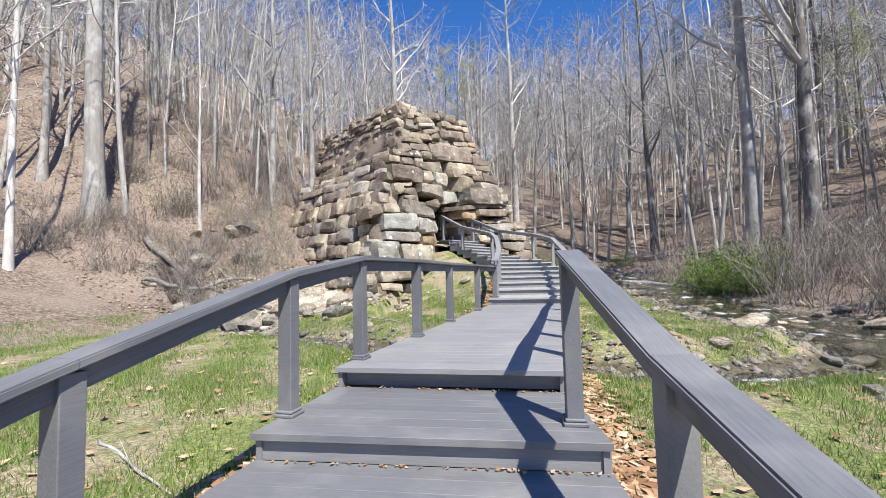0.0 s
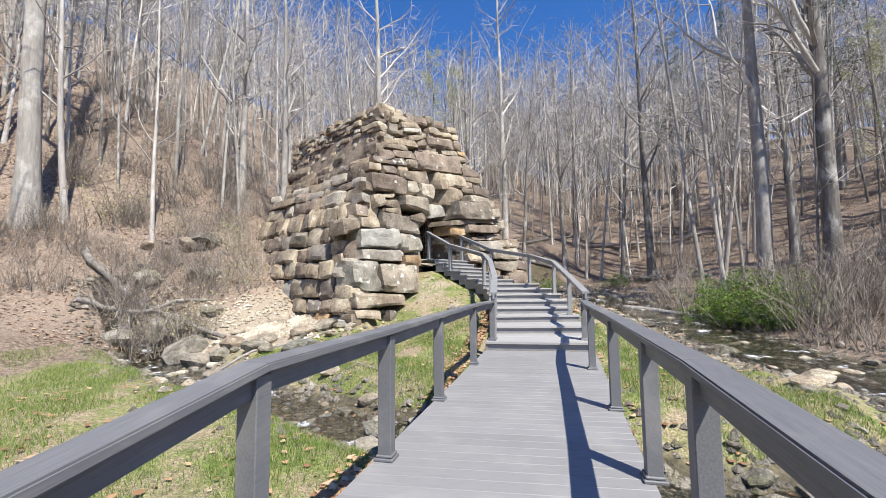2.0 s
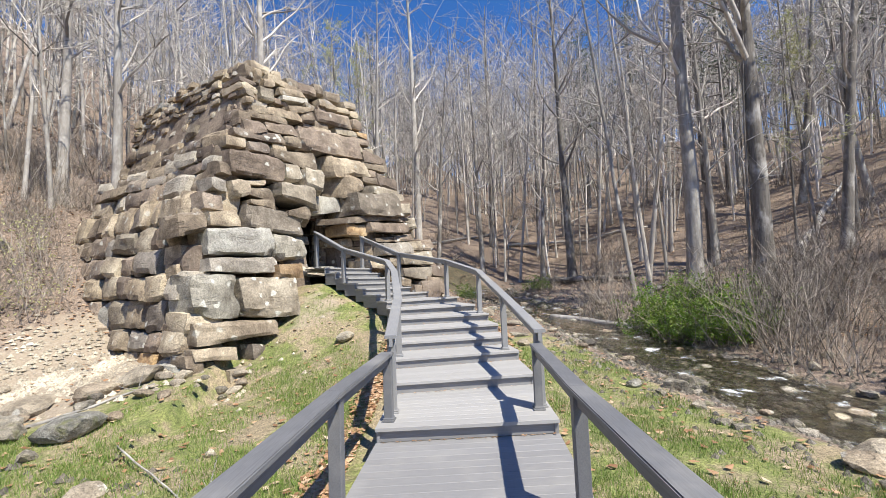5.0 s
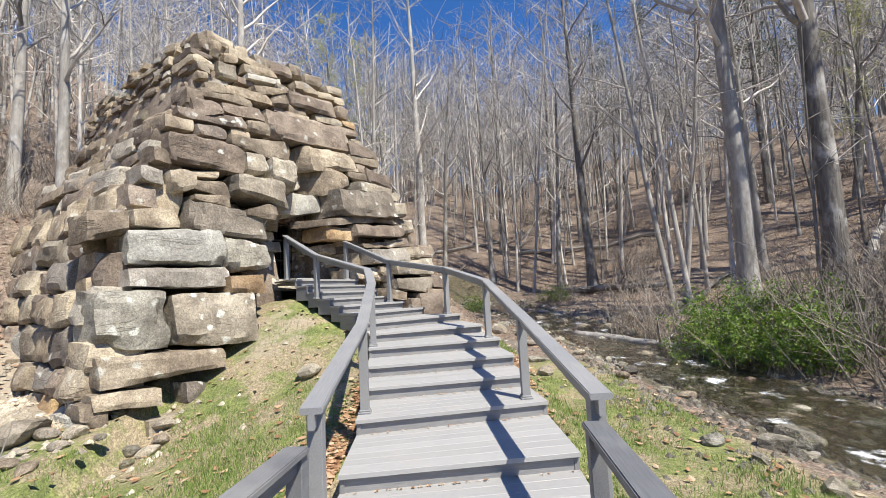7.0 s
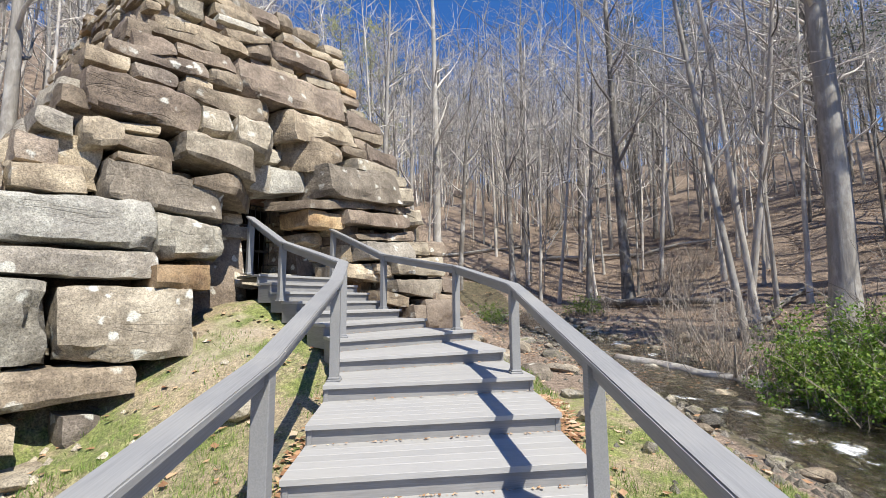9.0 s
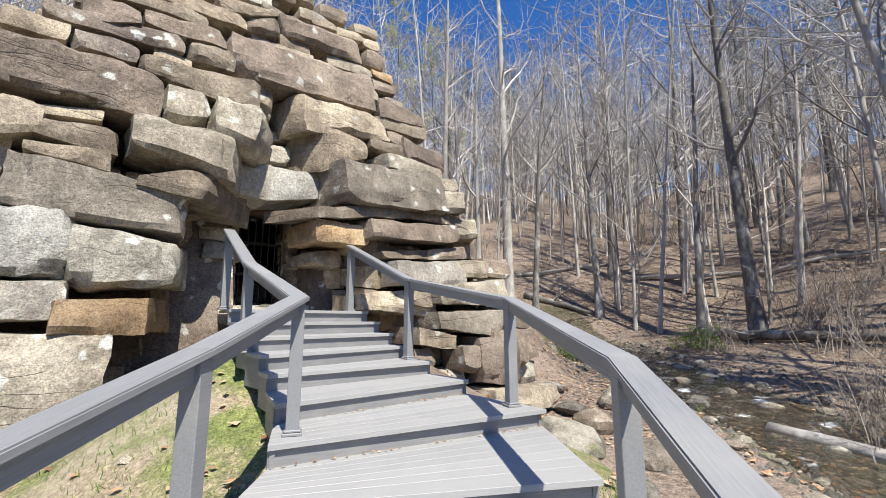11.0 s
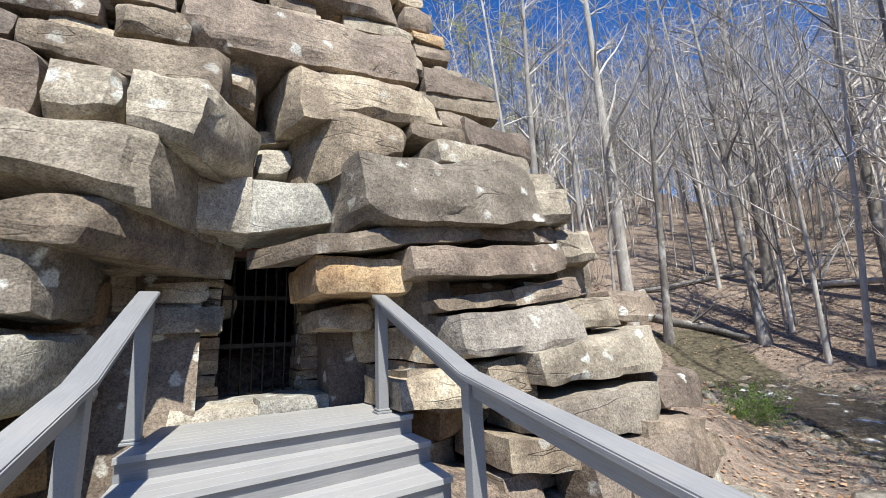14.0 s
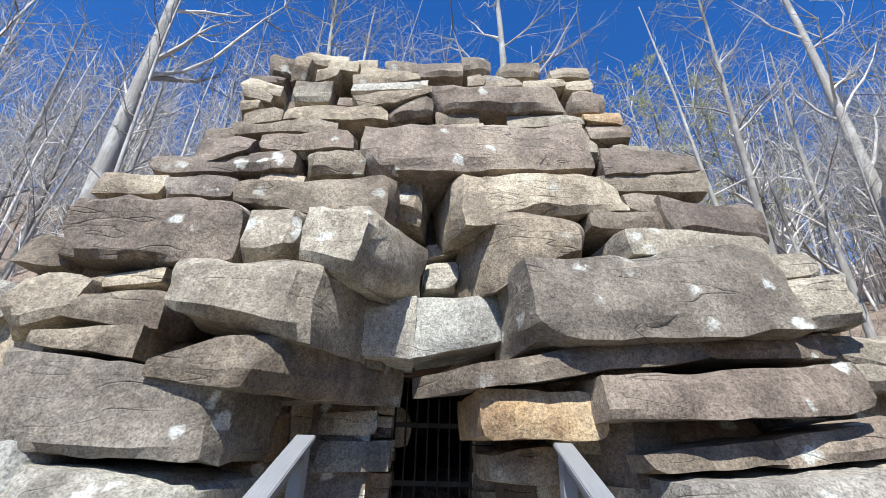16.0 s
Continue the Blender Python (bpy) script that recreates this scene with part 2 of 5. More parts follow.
def make_water():
    m, nt, b = material("clear_running_water")
    n = noise_tex(nt, 5.5, 4, 0.6, None, (1, 1.0, 1))
    foam = ramp(nt, noise_tex(nt, 1.5, 6, 0.7), ((0.58, grey(0)), (0.68, grey(0.85))))
    b.inputs["Base Color"].default_value = (0.86, 0.85, 0.78, 1)
    b.inputs["Roughness"].default_value, b.inputs["IOR"].default_value = 0.06, 1.33
    b.inputs["Transmission Weight"].default_value = 1.0
    bump(nt, b, n, 0.6, 0.05)
    d = nt.nodes.new("ShaderNodeBsdfDiffuse")
    d.inputs["Color"].default_value = (0.75, 0.78, 0.8, 1)
    mx = nt.nodes.new("ShaderNodeMixShader")
    nt.links.new(foam, mx.inputs[0])
    nt.links.new(b.outputs[0], mx.inputs[1])
    nt.links.new(d.outputs[0], mx.inputs[2])
    nt.links.new(mx.outputs[0], nt.nodes["Material Output"].inputs["Surface"])
    return m


WATER = make_water()

# ---- mesh helpers ----


def finish(bm, name, mat, parent=None, label="", smooth=False):
    me = bpy.data.meshes.new(name)
    bm.to_mesh(me)
    bm.free()
    me.materials.append(mat)
    if smooth:
        me.shade_smooth()
    ob = new(name, me)
    if parent is not None:
        ob.parent = parent
    if label:
        ob["label"] = label
    return ob


def part(name, bm, mat, parent, label="", smooth=False):
    return finish(bm, name, mat, parent, label, smooth)


def raw(name, verts, faces, mat, parent=None, smooth=False):
    me = bpy.data.meshes.new(name)
    me.from_pydata([tuple(v) for v in verts], [], faces)
    me.materials.append(mat)
    if smooth:
        me.shade_smooth()
    ob = new(name, me)
    if parent is not None:
        ob.parent = parent
    return ob


def box(sx, sy, sz, bevel=0.0, segments=1):
    bm = bmesh.new()
    bmesh.ops.create_cube(bm, size=1.0, matrix=Matrix.Diagonal((sx, sy, sz, 1)))
    if bevel:
        bmesh.ops.bevel(bm, geom=bm.edges[:], offset=bevel, segments=segments, affect="EDGES")
    return bm


def thing(name, m, label, category, group="", kind=""):
    ob = new(name)
    ob.matrix_world = m
    ob.empty_display_size = 0.2
    return tagged(ob, label, category, group, kind)


def smoothstep(a, b, v):
    t = np.clip((v - a) / (b - a), 0, 1)
    return t * t * (3 - 2 * t)


# ---- plan ----
RISE = 0.16
# nosing of every step: left end, right end (level of the tread is its number times RISE)
STEPS = [
    (1, (0.42, 5.60), (2.40, 5.48)), (2, (0.58, 6.95), (2.62, 7.02)), (3, (0.60, 7.90), (2.70, 8.12)),
    (4, (0.60, 8.68), (2.69, 8.88)), (5, (0.58, 9.30), (2.68, 9.55)), (6, (0.53, 10.05), (2.66, 10.40)),
    (7, (0.48, 10.72), (2.54, 11.52)), (8, (0.36, 11.30), (2.28, 12.80)), (9, (0.10, 11.82), (1.50, 13.49)),
    (10, (-0.28, 12.33), (1.00, 13.92)), (11, (-0.50, 12.55), (0.58, 14.30)), (12, (-0.82, 12.80), (0.33, 14.55)),
    (13, (-1.08, 13.02), (0.05, 14.83)), (14, (-1.42, 13.33), (-0.22, 15.06)),
]
LOW_STEPS = [(0, (-0.60, -1.24), (1.18, -1.34)), (-1, (-0.70, -2.24), (1.27, -2.26)), (-2, (-0.78, -3.25), (1.34, -3.25)),
             (-3, (-0.88, -4.30), (1.42, -4.30)), (-4, (-1.0, -7.4), (1.5, -7.4))]

STREAM = np.array([(8.6, -60), (8.4, -10), (8.3, 0), (8.0, 4), (7.5, 8), (7.3, 12), (7.1, 16), (6.8, 20), (6.3, 24), (5.0, 29), (3.0, 36), (-1, 48), (-8, 75), (-20, 150)], float)
BROOK = np.array([(-30, 15), (-13, 11.6), (-8, 8.2), (-5.2, 6.1), (-2.5, 4.5), (-0.4, 3.0), (1.2, 2.2), (3.2, 1.6), (5.6, 2.6), (7.9, 4.2)], float)


def to_line(px, py, line):
    """Distance to a polyline, signed: positive on its right side."""
    best = np.full(px.shape, 1e9)
    sign = np.ones(px.shape)
    for (ax, ay), (bx, by) in zip(line[:-1], line[1:]):
        dx, dy = bx - ax, by - ay
        t = np.clip(((px - ax) * dx + (py - ay) * dy) / (dx * dx + dy * dy), 0, 1)
        qx, qy = px - ax - t * dx, py - ay - t * dy
        d = np.hypot(qx, qy)
        s = np.where(dx * qy - dy * qx > 0, -1.0, 1.0)
        near = d < best
        best, sign = np.where(near, d, best), np.where(near, s, sign)
    return best * sign


def ripple(px, py):
    return (np.sin(px * 0.71 + 1.3 * np.sin(py * 0.37)) * np.cos(py * 0.83 + 0.9 * np.sin(px * 0.29))
            + 0.5 * np.sin(px * 1.9 + py * 1.1) * np.cos(py * 2.3 - px * 0.6) + 0.3 * np.sin(px * 4.1 - py * 3.2))


def stair_ground(px, py):
    """Height that the bank under the stairs would have, and the distance to it."""
    best = np.full(px.shape, 1e9)
    level = np.zeros(px.shape)
    mids = [((a[0] + b[0]) / 2, (a[1] + b[1]) / 2, n * RISE) for n, a, b in STEPS] + [(-2.6, 15.6, 2.1)]
    for (ax, ay, az), (bx, by, bz) in zip(mids[:-1], mids[1:]):
        dx, dy = bx - ax, by - ay
        t = np.clip(((px - ax) * dx + (py - ay) * dy) / (dx * dx + dy * dy), 0, 1)
        d = np.hypot(px - ax - t * dx, py - ay - t * dy)
        near = d < best
        best, level = np.where(near, d, best), np.where(near, az + t * (bz - az), level)
    return best, level


def water_level(py):
    return -1.0 + 0.045 * np.clip(py, -20, 6) + 0.085 * np.clip(py - 6, 0, 24)


def ground_height(px, py):
    px, py = np.asarray(px, float), np.asarray(py, float)
    ds = to_line(px, py, STREAM)
    lawn = -0.5 + 0.06 * np.minimum(py, 0) * (py > -25) - 1.5 * (py <= -25) + 0.03 * ripple(px, py)
    lawn = lawn + 0.085 * np.clip(py - 9, 0, 40)
    # bank under the stairs
    d, lev = stair_ground(px, py)
    reach = np.where(ds > -4.2, 1.6, 4.2)
    lift = np.maximum(lev - 0.42 - lawn, 0) * (1 - smoothstep(0.7, 0.7 + reach, d))
    z = lawn + lift
    # hills
    left = np.clip(-ds - (17.0 - 15.0 * smoothstep(7, 23, py)), 0, None)
    steep = 0.62 + 0.38 * smoothstep(2, 24, -px + 0.15 * (py - 15))
    z = z + (0.42 * np.minimum(left, 14) + 0.54 * np.clip(left - 14, 0, 50) + 0.10 * np.clip(left - 69, 0, 400)) * steep
    right = np.clip(ds - 1.2, 0, None)
    z = z + 0.16 * np.minimum(right, 4) + 0.42 * np.clip(right - 4, 0, 26) + 0.10 * np.clip(right - 30, 0, 400)
    z = z + 0.40 * np.clip(py - 29, 0, 45) * (1 - 0.65 * smoothstep(2, 18, px))
    # bank that the furnace was built against
    z = z + 3.4 * np.exp(-((px + 1.5) ** 2 / 26 + (py - 25) ** 2 / 22)) * smoothstep(2.4, 5.0, -ds)
    hill = np.clip((left + right) / 12, 0, 1)
    z = z + hill * 0.35 * ripple(px * 0.35, py * 0.35) + 0.06 * hill * ripple(px * 1.3, py * 1.3)
    # rocky rise west of the brook
    z = z + 0.5 * smoothstep(1.0, 4.5, -to_line(px, py, BROOK)) * (px < -3) * (1 - smoothstep(14, 20, py))
    # stream beds
    z = np.where((np.abs(ds) < 2.3) & (py < 32), z + (np.minimum(z, water_level(py) - 0.16) - z) * (1 - smoothstep(0.4, 1.9, np.abs(ds))) * (1 - smoothstep(27, 32, py)), z)
    db = np.abs(to_line(px, py, BROOK))
    z = z - (0.50 * (1 - smoothstep(0.3, 1.5, db))) * smoothstep(-16, -11, px)
    return z


def gz(px, py):
    return float(ground_height(np.array([px]), np.array([py]))[0])


# ---- ground ----
def build_ground():
    def axis(mid, reach):
        k = np.linspace(-1, 1, 231)
        return mid + np.sign(k) * (np.abs(k) * 14 + np.abs(k) ** 4.5 * reach)
    xs, ys = axis(0.5, 420), axis(7.0, 420)
    gx, gy = np.meshgrid(xs, ys)
    gzz = ground_height(gx, gy)
    n = len(xs)
    verts = np.stack([gx.ravel(), gy.ravel(), gzz.ravel()], 1)
    faces = [(j * n + i, j * n + i + 1, (j + 1) * n + i + 1, (j + 1) * n + i) for j in range(n - 1) for i in range(n - 1)]
    ob = raw("ground", verts, faces, GROUND, None, True)
    ds, db = to_line(gx, gy, STREAM), np.abs(to_line(gx, gy, BROOK))
    left = -ds - (17.0 - 15.0 * smoothstep(7, 23, gy))
    grass = (1 - smoothstep(-1.5, 1.0, left)) * smoothstep(1.2, 2.4, -ds) * (1 - smoothstep(12, 16, gy))
    grass *= 1 - 0.9 * smoothstep(0.3, 2.0, -to_line(gx, gy, BROOK)) * smoothstep(4.8, 7.0, -gx)
    bed = np.maximum((1 - smoothstep(0.8, 1.8, np.abs(ds))) * (gy < 32), (1 - smoothstep(0.4, 1.1, db)) * smoothstep(-13, -10, gx))
    dirt = (1 - smoothstep(1.0, 4.5, np.hypot(gx + 6.3, (gy - 11.0) * 0.9))) * 0.75
    dirt = np.maximum(dirt, 0.5 * (1 - smoothstep(0.5, 1.5, np.hypot(gx + 1.5, gy - 12.2))))
    col = ob.data.color_attributes.new("cover", "FLOAT_COLOR", "POINT")
    rgba = np.stack([grass.ravel(), bed.ravel(), dirt.ravel(), np.ones(n * n)], 1).astype(np.float32)
    col.data.foreach_set("color", rgba.ravel())
    tagged(ob, "grassy lawn and leaf-covered woodland floor rising to hills", "ground", kind="structure")
    return ob


ground = build_ground()


def ribbon(name, line, half, level, label):
    pts = []
    for (ax, ay), (bx, by) in zip(line[:-1], line[1:]):
        k = max(2, int(math.hypot(bx - ax, by - ay) / 0.5))
        pts += [(ax + (bx - ax) * i / k, ay + (by - ay) * i / k) for i in range(k)]
    verts, faces, across = [], [], 7
    for i, (x, y) in enumerate(pts):
        x2, y2 = pts[min(i + 1, len(pts) - 1)]
        x1, y1 = pts[max(i - 1, 0)]
        l = math.hypot(x2 - x1, y2 - y1)
        nx, ny = (y2 - y1) / l, -(x2 - x1) / l
        for j in range(across):
            o = half * (2 * j / (across - 1) - 1)
            verts.append((x + nx * o, y + ny * o, level(x, y) + 0.02 * math.sin(3 * x + 5 * y + j)))
        if i:
            b = i * across
            faces += [(b - across + j, b - across + j + 1, b + j + 1, b + j) for j in range(across - 1)]
    ob = raw(name, verts, faces, WATER, None, True)
    return tagged(ob, label, "water", kind="structure")


ribbon("water", STREAM[1:10], 1.05, lambda x, y: float(water_level(np.array(y))), "shallow clear stream running over stones")
ribbon("water", BROOK[1:], 0.7, lambda x, y: gz(x, y) + 0.07 if x < 5 else gz(x, y) + 0.02, "small clear brook trickling under the boardwalk")

# ---- boardwalk ----
TREAD_T, NOSE = 0.04, 0.03


def board_mesh(name, a, b, c, d, z, thick, mat, parent):
    """A flat board over the corners a b c d (anticlockwise), its top at z."""
    bm = bmesh.new()
    top = [bm.verts.new((*p, z)) for p in (a, b, c, d)]
    low = [bm.verts.new((*p, z - thick)) for p in (a, b, c, d)]
    bm.faces.new(top)
    bm.faces.new(low[::-1])
    for i in range(4):
        j = (i + 1) % 4
        bm.faces.new((top[j], top[i], low[i], low[j]))
    bmesh.ops.bevel(bm, geom=[e for e in bm.edges if all(v.co.z > z - 0.001 for v in e.verts)], offset=0.002, segments=1, affect="EDGES")
    return local_part(name, bm, mat, parent, Vector((*a, z)), Vector((b[0] - a[0], b[1] - a[1], 0)))


def local_part(name, bm, mat, parent, origin, along):
    """A part whose own x axis lies along the given way, so that the grain follows the board."""
    q = along.normalized().to_track_quat("X", "Z") if along.length > 0 else Euler((0, 0, 0)).to_quaternion()
    m = Matrix.LocRotScale(origin, q, None)
    bm.transform(m.inverted())
    ob = part(name, bm, mat, parent)
    ob.matrix_basis = parent.matrix_world.inverted() @ m if parent is not None else m
    return ob


def lerp(p, q, t):
    return (p[0] + (q[0] - p[0]) * t, p[1] + (q[1] - p[1]) * t)


boardwalk = thing("boardwalk", pose(0, 0, 0), "grey wooden boardwalk of planks laid across", "boardwalk")
stairway = thing("stairway", pose(0, 0, 0), "curving grey wooden stairway with deep treads", "stairs")


def tread(front, back, level, n_boards, parent, riser=True, lip=0.0):
    (fl, fr), (bl, br) = front, back
    z = level * RISE
    gap = 0.003
    for i in range(n_boards):
        t0, t1 = i / n_boards, (i + 1) / n_boards
        a, b, c, d = lerp(fl, bl, t0), lerp(fr, br, t0), lerp(fr, br, t1), lerp(fl, bl, t1)
        g = gap / max(0.05, math.hypot(d[0] - a[0], d[1] - a[1]))
        if i == 0:
            out = -NOSE / max(0.05, math.hypot(d[0] - a[0], d[1] - a[1]))
        else:
            out = g / 2
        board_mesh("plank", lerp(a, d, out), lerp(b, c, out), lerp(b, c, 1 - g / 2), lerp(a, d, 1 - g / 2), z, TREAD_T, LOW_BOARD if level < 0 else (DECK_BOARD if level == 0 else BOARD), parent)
    k0 = 0.06 / max(0.1, math.hypot(bl[0] - fl[0], bl[1] - fl[1]))
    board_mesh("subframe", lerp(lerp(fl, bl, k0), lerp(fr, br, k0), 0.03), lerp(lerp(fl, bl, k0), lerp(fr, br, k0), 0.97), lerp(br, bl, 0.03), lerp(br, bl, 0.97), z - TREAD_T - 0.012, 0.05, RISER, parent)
    if riser:
        w = 0.03
        k = 0.012
        a, b = lerp(fl, bl, k), lerp(fr, br, k)
        v = Vector((b[0] - a[0], b[1] - a[1], 0)).normalized()
        nn = Vector((-v.y, v.x, 0)) * w
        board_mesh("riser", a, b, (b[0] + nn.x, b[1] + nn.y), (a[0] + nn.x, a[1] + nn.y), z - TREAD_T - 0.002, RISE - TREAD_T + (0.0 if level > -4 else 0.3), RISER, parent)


def build_treads():
    low = LOW_STEPS[::-1]
    for (n, l, r), (n2, l2, r2) in zip(low[:-1], low[1:]):
        tread((l, r), (l2, r2), n, max(2, round(math.hypot(l2[0] - l[0], l2[1] - l[1]) / 0.142)), stairway)
    n, l, r = LOW_STEPS[0]
    _, l1, r1 = STEPS[0]
    tread((l, r), (l1, r1), 0, 48, boardwalk)
    for (n, l, r), (n2, l2, r2) in zip(STEPS[:-1], STEPS[1:]):
        depth = (math.hypot(l2[0] - l[0], l2[1] - l[1]) + math.hypot(r2[0] - r[0], r2[1] - r[1])) / 2
        k = 0.02 / max(depth, 0.1)
        tread((l, r), (lerp(l, l2, 1 + k), lerp(r, r2, 1 + k)), n, max(2, round(depth / 0.142)), stairway)
    n, l, r = STEPS[-1]
    tread((l, r), ((-2.15, 14.15), (-1.0, 15.72)), n, 8, stairway)
    # stringers along both edges
    allsteps = LOW_STEPS[::-1] + STEPS
    for side in (1, 2):
        for s0, s1 in zip(allsteps[:-1], allsteps[1:]):
            a, b, z = s0[side], s1[side], s0[0] * RISE
            v = Vector((b[0] - a[0], b[1] - a[1], 0))
            nn = Vector((-v.y, v.x, 0)).normalized() * (0.035 if side == 1 else -0.035)
            inset = nn * -1.3
            bm = bmesh.new()
            pa, pb = Vector((a[0], a[1], 0)) + inset, Vector((b[0], b[1], 0)) + inset
            deep = 0.30
            quad = [pa, pb, pb + nn, pa + nn]
            top = [bm.verts.new((p.x, p.y, z - TREAD_T - 0.004)) for p in quad]
            bot = [bm.verts.new((p.x, p.y, z - TREAD_T - deep)) for p in quad]
            bm.faces.new(top), bm.faces.new(bot[::-1])
            for i in range(4):
                bm.faces.new((top[(i + 1) % 4], top[i], bot[i], bot[(i + 1) % 4]))
            bmesh.ops.recalc_face_normals(bm, faces=bm.faces[:])
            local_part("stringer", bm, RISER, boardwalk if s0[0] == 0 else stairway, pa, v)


# posts: x, y, level of the step that they stand on, height of the rail's top above z = 0
LEFT_LOW = [(-0.95, -5.0, -4, 0.02), (-0.84, -3.22, -2, 0.44), (-0.64, -1.95, -1, 0.76), (-0.51, -0.92, 0, 0.90), (-0.27, 0.43, 0, 0.91),
            (-0.07, 2.02, 0, 0.91), (0.24, 4.10, 0, 0.92), (0.56, 5.80, 1, 0.92)]
RIGHT_LOW = [(1.42, -5.0, -4, 0.02), (1.26, -3.16, -2, 0.44), (1.13, -2.0, -1, 0.84), (1.30, -0.80, 0, 0.90), (1.46, 0.22, 0, 0.90), (1.68, 1.76, 0, 0.91),
             (1.95, 3.80, 0, 0.92), (2.30, 5.85, 1, 0.92)]
LEFT_HIGH = [(0.60, 6.10, 1, 1.10), (0.67, 8.14, 3, 1.46), (0.59, 10.25, 6, 1.98), (0.40, 11.55, 8, 2.29), (-0.82, 12.76, 11, 2.74), (-1.70, 13.62, 14, 3.30)]
RIGHT_HIGH = [(2.36, 5.95, 1, 1.10), (2.50, 8.27, 3, 1.46), (2.50, 10.56, 6, 1.94), (2.00, 12.84, 8, 2.33), (0.68, 14.07, 10, 2.66), (-0.52, 15.06, 14, 3.30)]


def build_post(x, y, level, top, turn, parent, paint, foot=True):
    z = level * RISE
    bm = box(0.095, 0.095, top - 0.05 - z, 0.004)
    bm.transform(Matrix.Translation((0, 0, (z + top - 0.05) / 2)))
    p = part("post", bm, paint, parent)
    m = pose(x, y, 0, 0, 0, turn)
    p.matrix_basis = m
    if foot:
        bm = box(0.14, 0.14, 0.022, 0.005)
        bm.transform(Matrix.Translation((0, 0, z + 0.011)))
        f = part("base_trim", bm, paint, p)
        bm = box(0.118, 0.118, 0.02, 0.006)
        bm.transform(Matrix.Translation((0, 0, z + 0.032)))
        part("base_trim", bm, paint, p)


def build_rail(name, posts, label, paint, skip_first=False, skip_last=False, over=(0.0, 0.0)):
    rail = thing(name, pose(0, 0, 0), label, "handrail", "handrails of the boardwalk")
    pts = [Vector((p[0], p[1], p[3])) for p in posts]
    dirs = [(b - a).normalized() for a, b in zip(pts[:-1], pts[1:])]
    a0 = pts[0] - dirs[0] * over[0]
    b0 = pts[-1] + dirs[-1] * over[1]
    ends = [a0] + pts[1:-1] + [b0]
    for i in range(len(posts)):
        if (i == 0 and skip_first) or (i == len(posts) - 1 and skip_last):
            continue
        d = dirs[min(i, len(dirs) - 1)] if i in (0, len(posts) - 1) else (dirs[i - 1] + dirs[i])
        build_post(*posts[i], math.degrees(math.atan2(d.y, d.x)), rail, paint)

    def beam(pname, half, z0, z1, mat, bevel):
        for i, (a, b) in enumerate(zip(ends[:-1], ends[1:])):
            d = (b - a)
            flat = Vector((d.x, d.y, 0)).normalized()
            side = Vector((-flat.y, flat.x, 0))

            def mitre(k):
                if k in (0, len(ends) - 1):
                    return side
                f0 = Vector(((ends[k] - ends[k - 1]).x, (ends[k] - ends[k - 1]).y, 0)).normalized()
                f1 = Vector(((ends[k + 1] - ends[k]).x, (ends[k + 1] - ends[k]).y, 0)).normalized()
                s = (Vector((-f0.y, f0.x, 0)) + Vector((-f1.y, f1.x, 0))).normalized()
                return s / max(0.3, s.dot(side))
            bm = bmesh.new()
            rings = []
            gap = flat * 0.0015
            for p, s in ((a + gap, mitre(i)), (b - gap, mitre(i + 1))):
                rings.append([bm.verts.new(p + s * o + Vector((0, 0, h))) for o, h in ((-half, z1), (half, z1), (half, z0), (-half, z0))])
            bm.faces.new(rings[0]), bm.faces.new(rings[1][::-1])
            for k in range(4):
                bm.faces.new((rings[0][(k + 1) % 4], rings[0][k], rings[1][k], rings[1][(k + 1) % 4]))
            bmesh.ops.recalc_face_normals(bm, faces=bm.faces[:])
            long = [e for e in bm.edges if abs((e.verts[0].co - e.verts[1].co).normalized().dot(d.normalized())) > 0.95]
            bmesh.ops.bevel(bm, geom=long, offset=bevel, segments=2, affect="EDGES")
            local_part(pname, bm, mat, rail, a, d)
    beam("rail_cap", 0.072, -0.04, 0.0, paint, 0.007)
    beam("rail_board", 0.021, -0.135, -0.041, paint, 0.003)
    return rail


build_treads()
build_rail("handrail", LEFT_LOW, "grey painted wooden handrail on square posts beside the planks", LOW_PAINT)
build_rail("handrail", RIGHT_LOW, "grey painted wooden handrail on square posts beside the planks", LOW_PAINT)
build_rail("handrail", LEFT_HIGH, "grey painted stair handrail curving up to the stone gateway", PAINT, over=(0.12, 0.06))
build_rail("handrail", RIGHT_HIGH, "grey painted stair handrail curving up to the stone gateway", PAINT, over=(0.12, 0.06))

# ---- stone furnace ----
LEFT_EDGE = ((0, 2, 4.6, 5.5, 6.2, 7, 9), (5.5, 5.8, 6.75, 7.1, 7.65, 7.95, 8.1))
RIGHT_EDGE = ((1, 2.4, 3.4, 4.7, 5.5, 6.3, 7, 9), (15.8, 15.6, 15.2, 14.4, 13.9, 13.5, 13.0, 12.8))
AX, NX = Vector((0.62, 0.78, 0)).normalized(), Vector((0.78, -0.62, 0)).normalized()
BATTER = 0.265


def left_edge(z):
    return float(np.interp(z, *LEFT_EDGE))


def right_edge(z):
    return float(np.interp(z, *RIGHT_EDGE))


def furnace_place(a, n, z):
    """Along the front, outwards from it, up."""
    return AX * a + NX * n + Vector((0, 0, z))


furnace = thing("stone_furnace", pose(0, 0, 0), "ruined pyramid-shaped furnace of large rough sandstone blocks", "ruin")


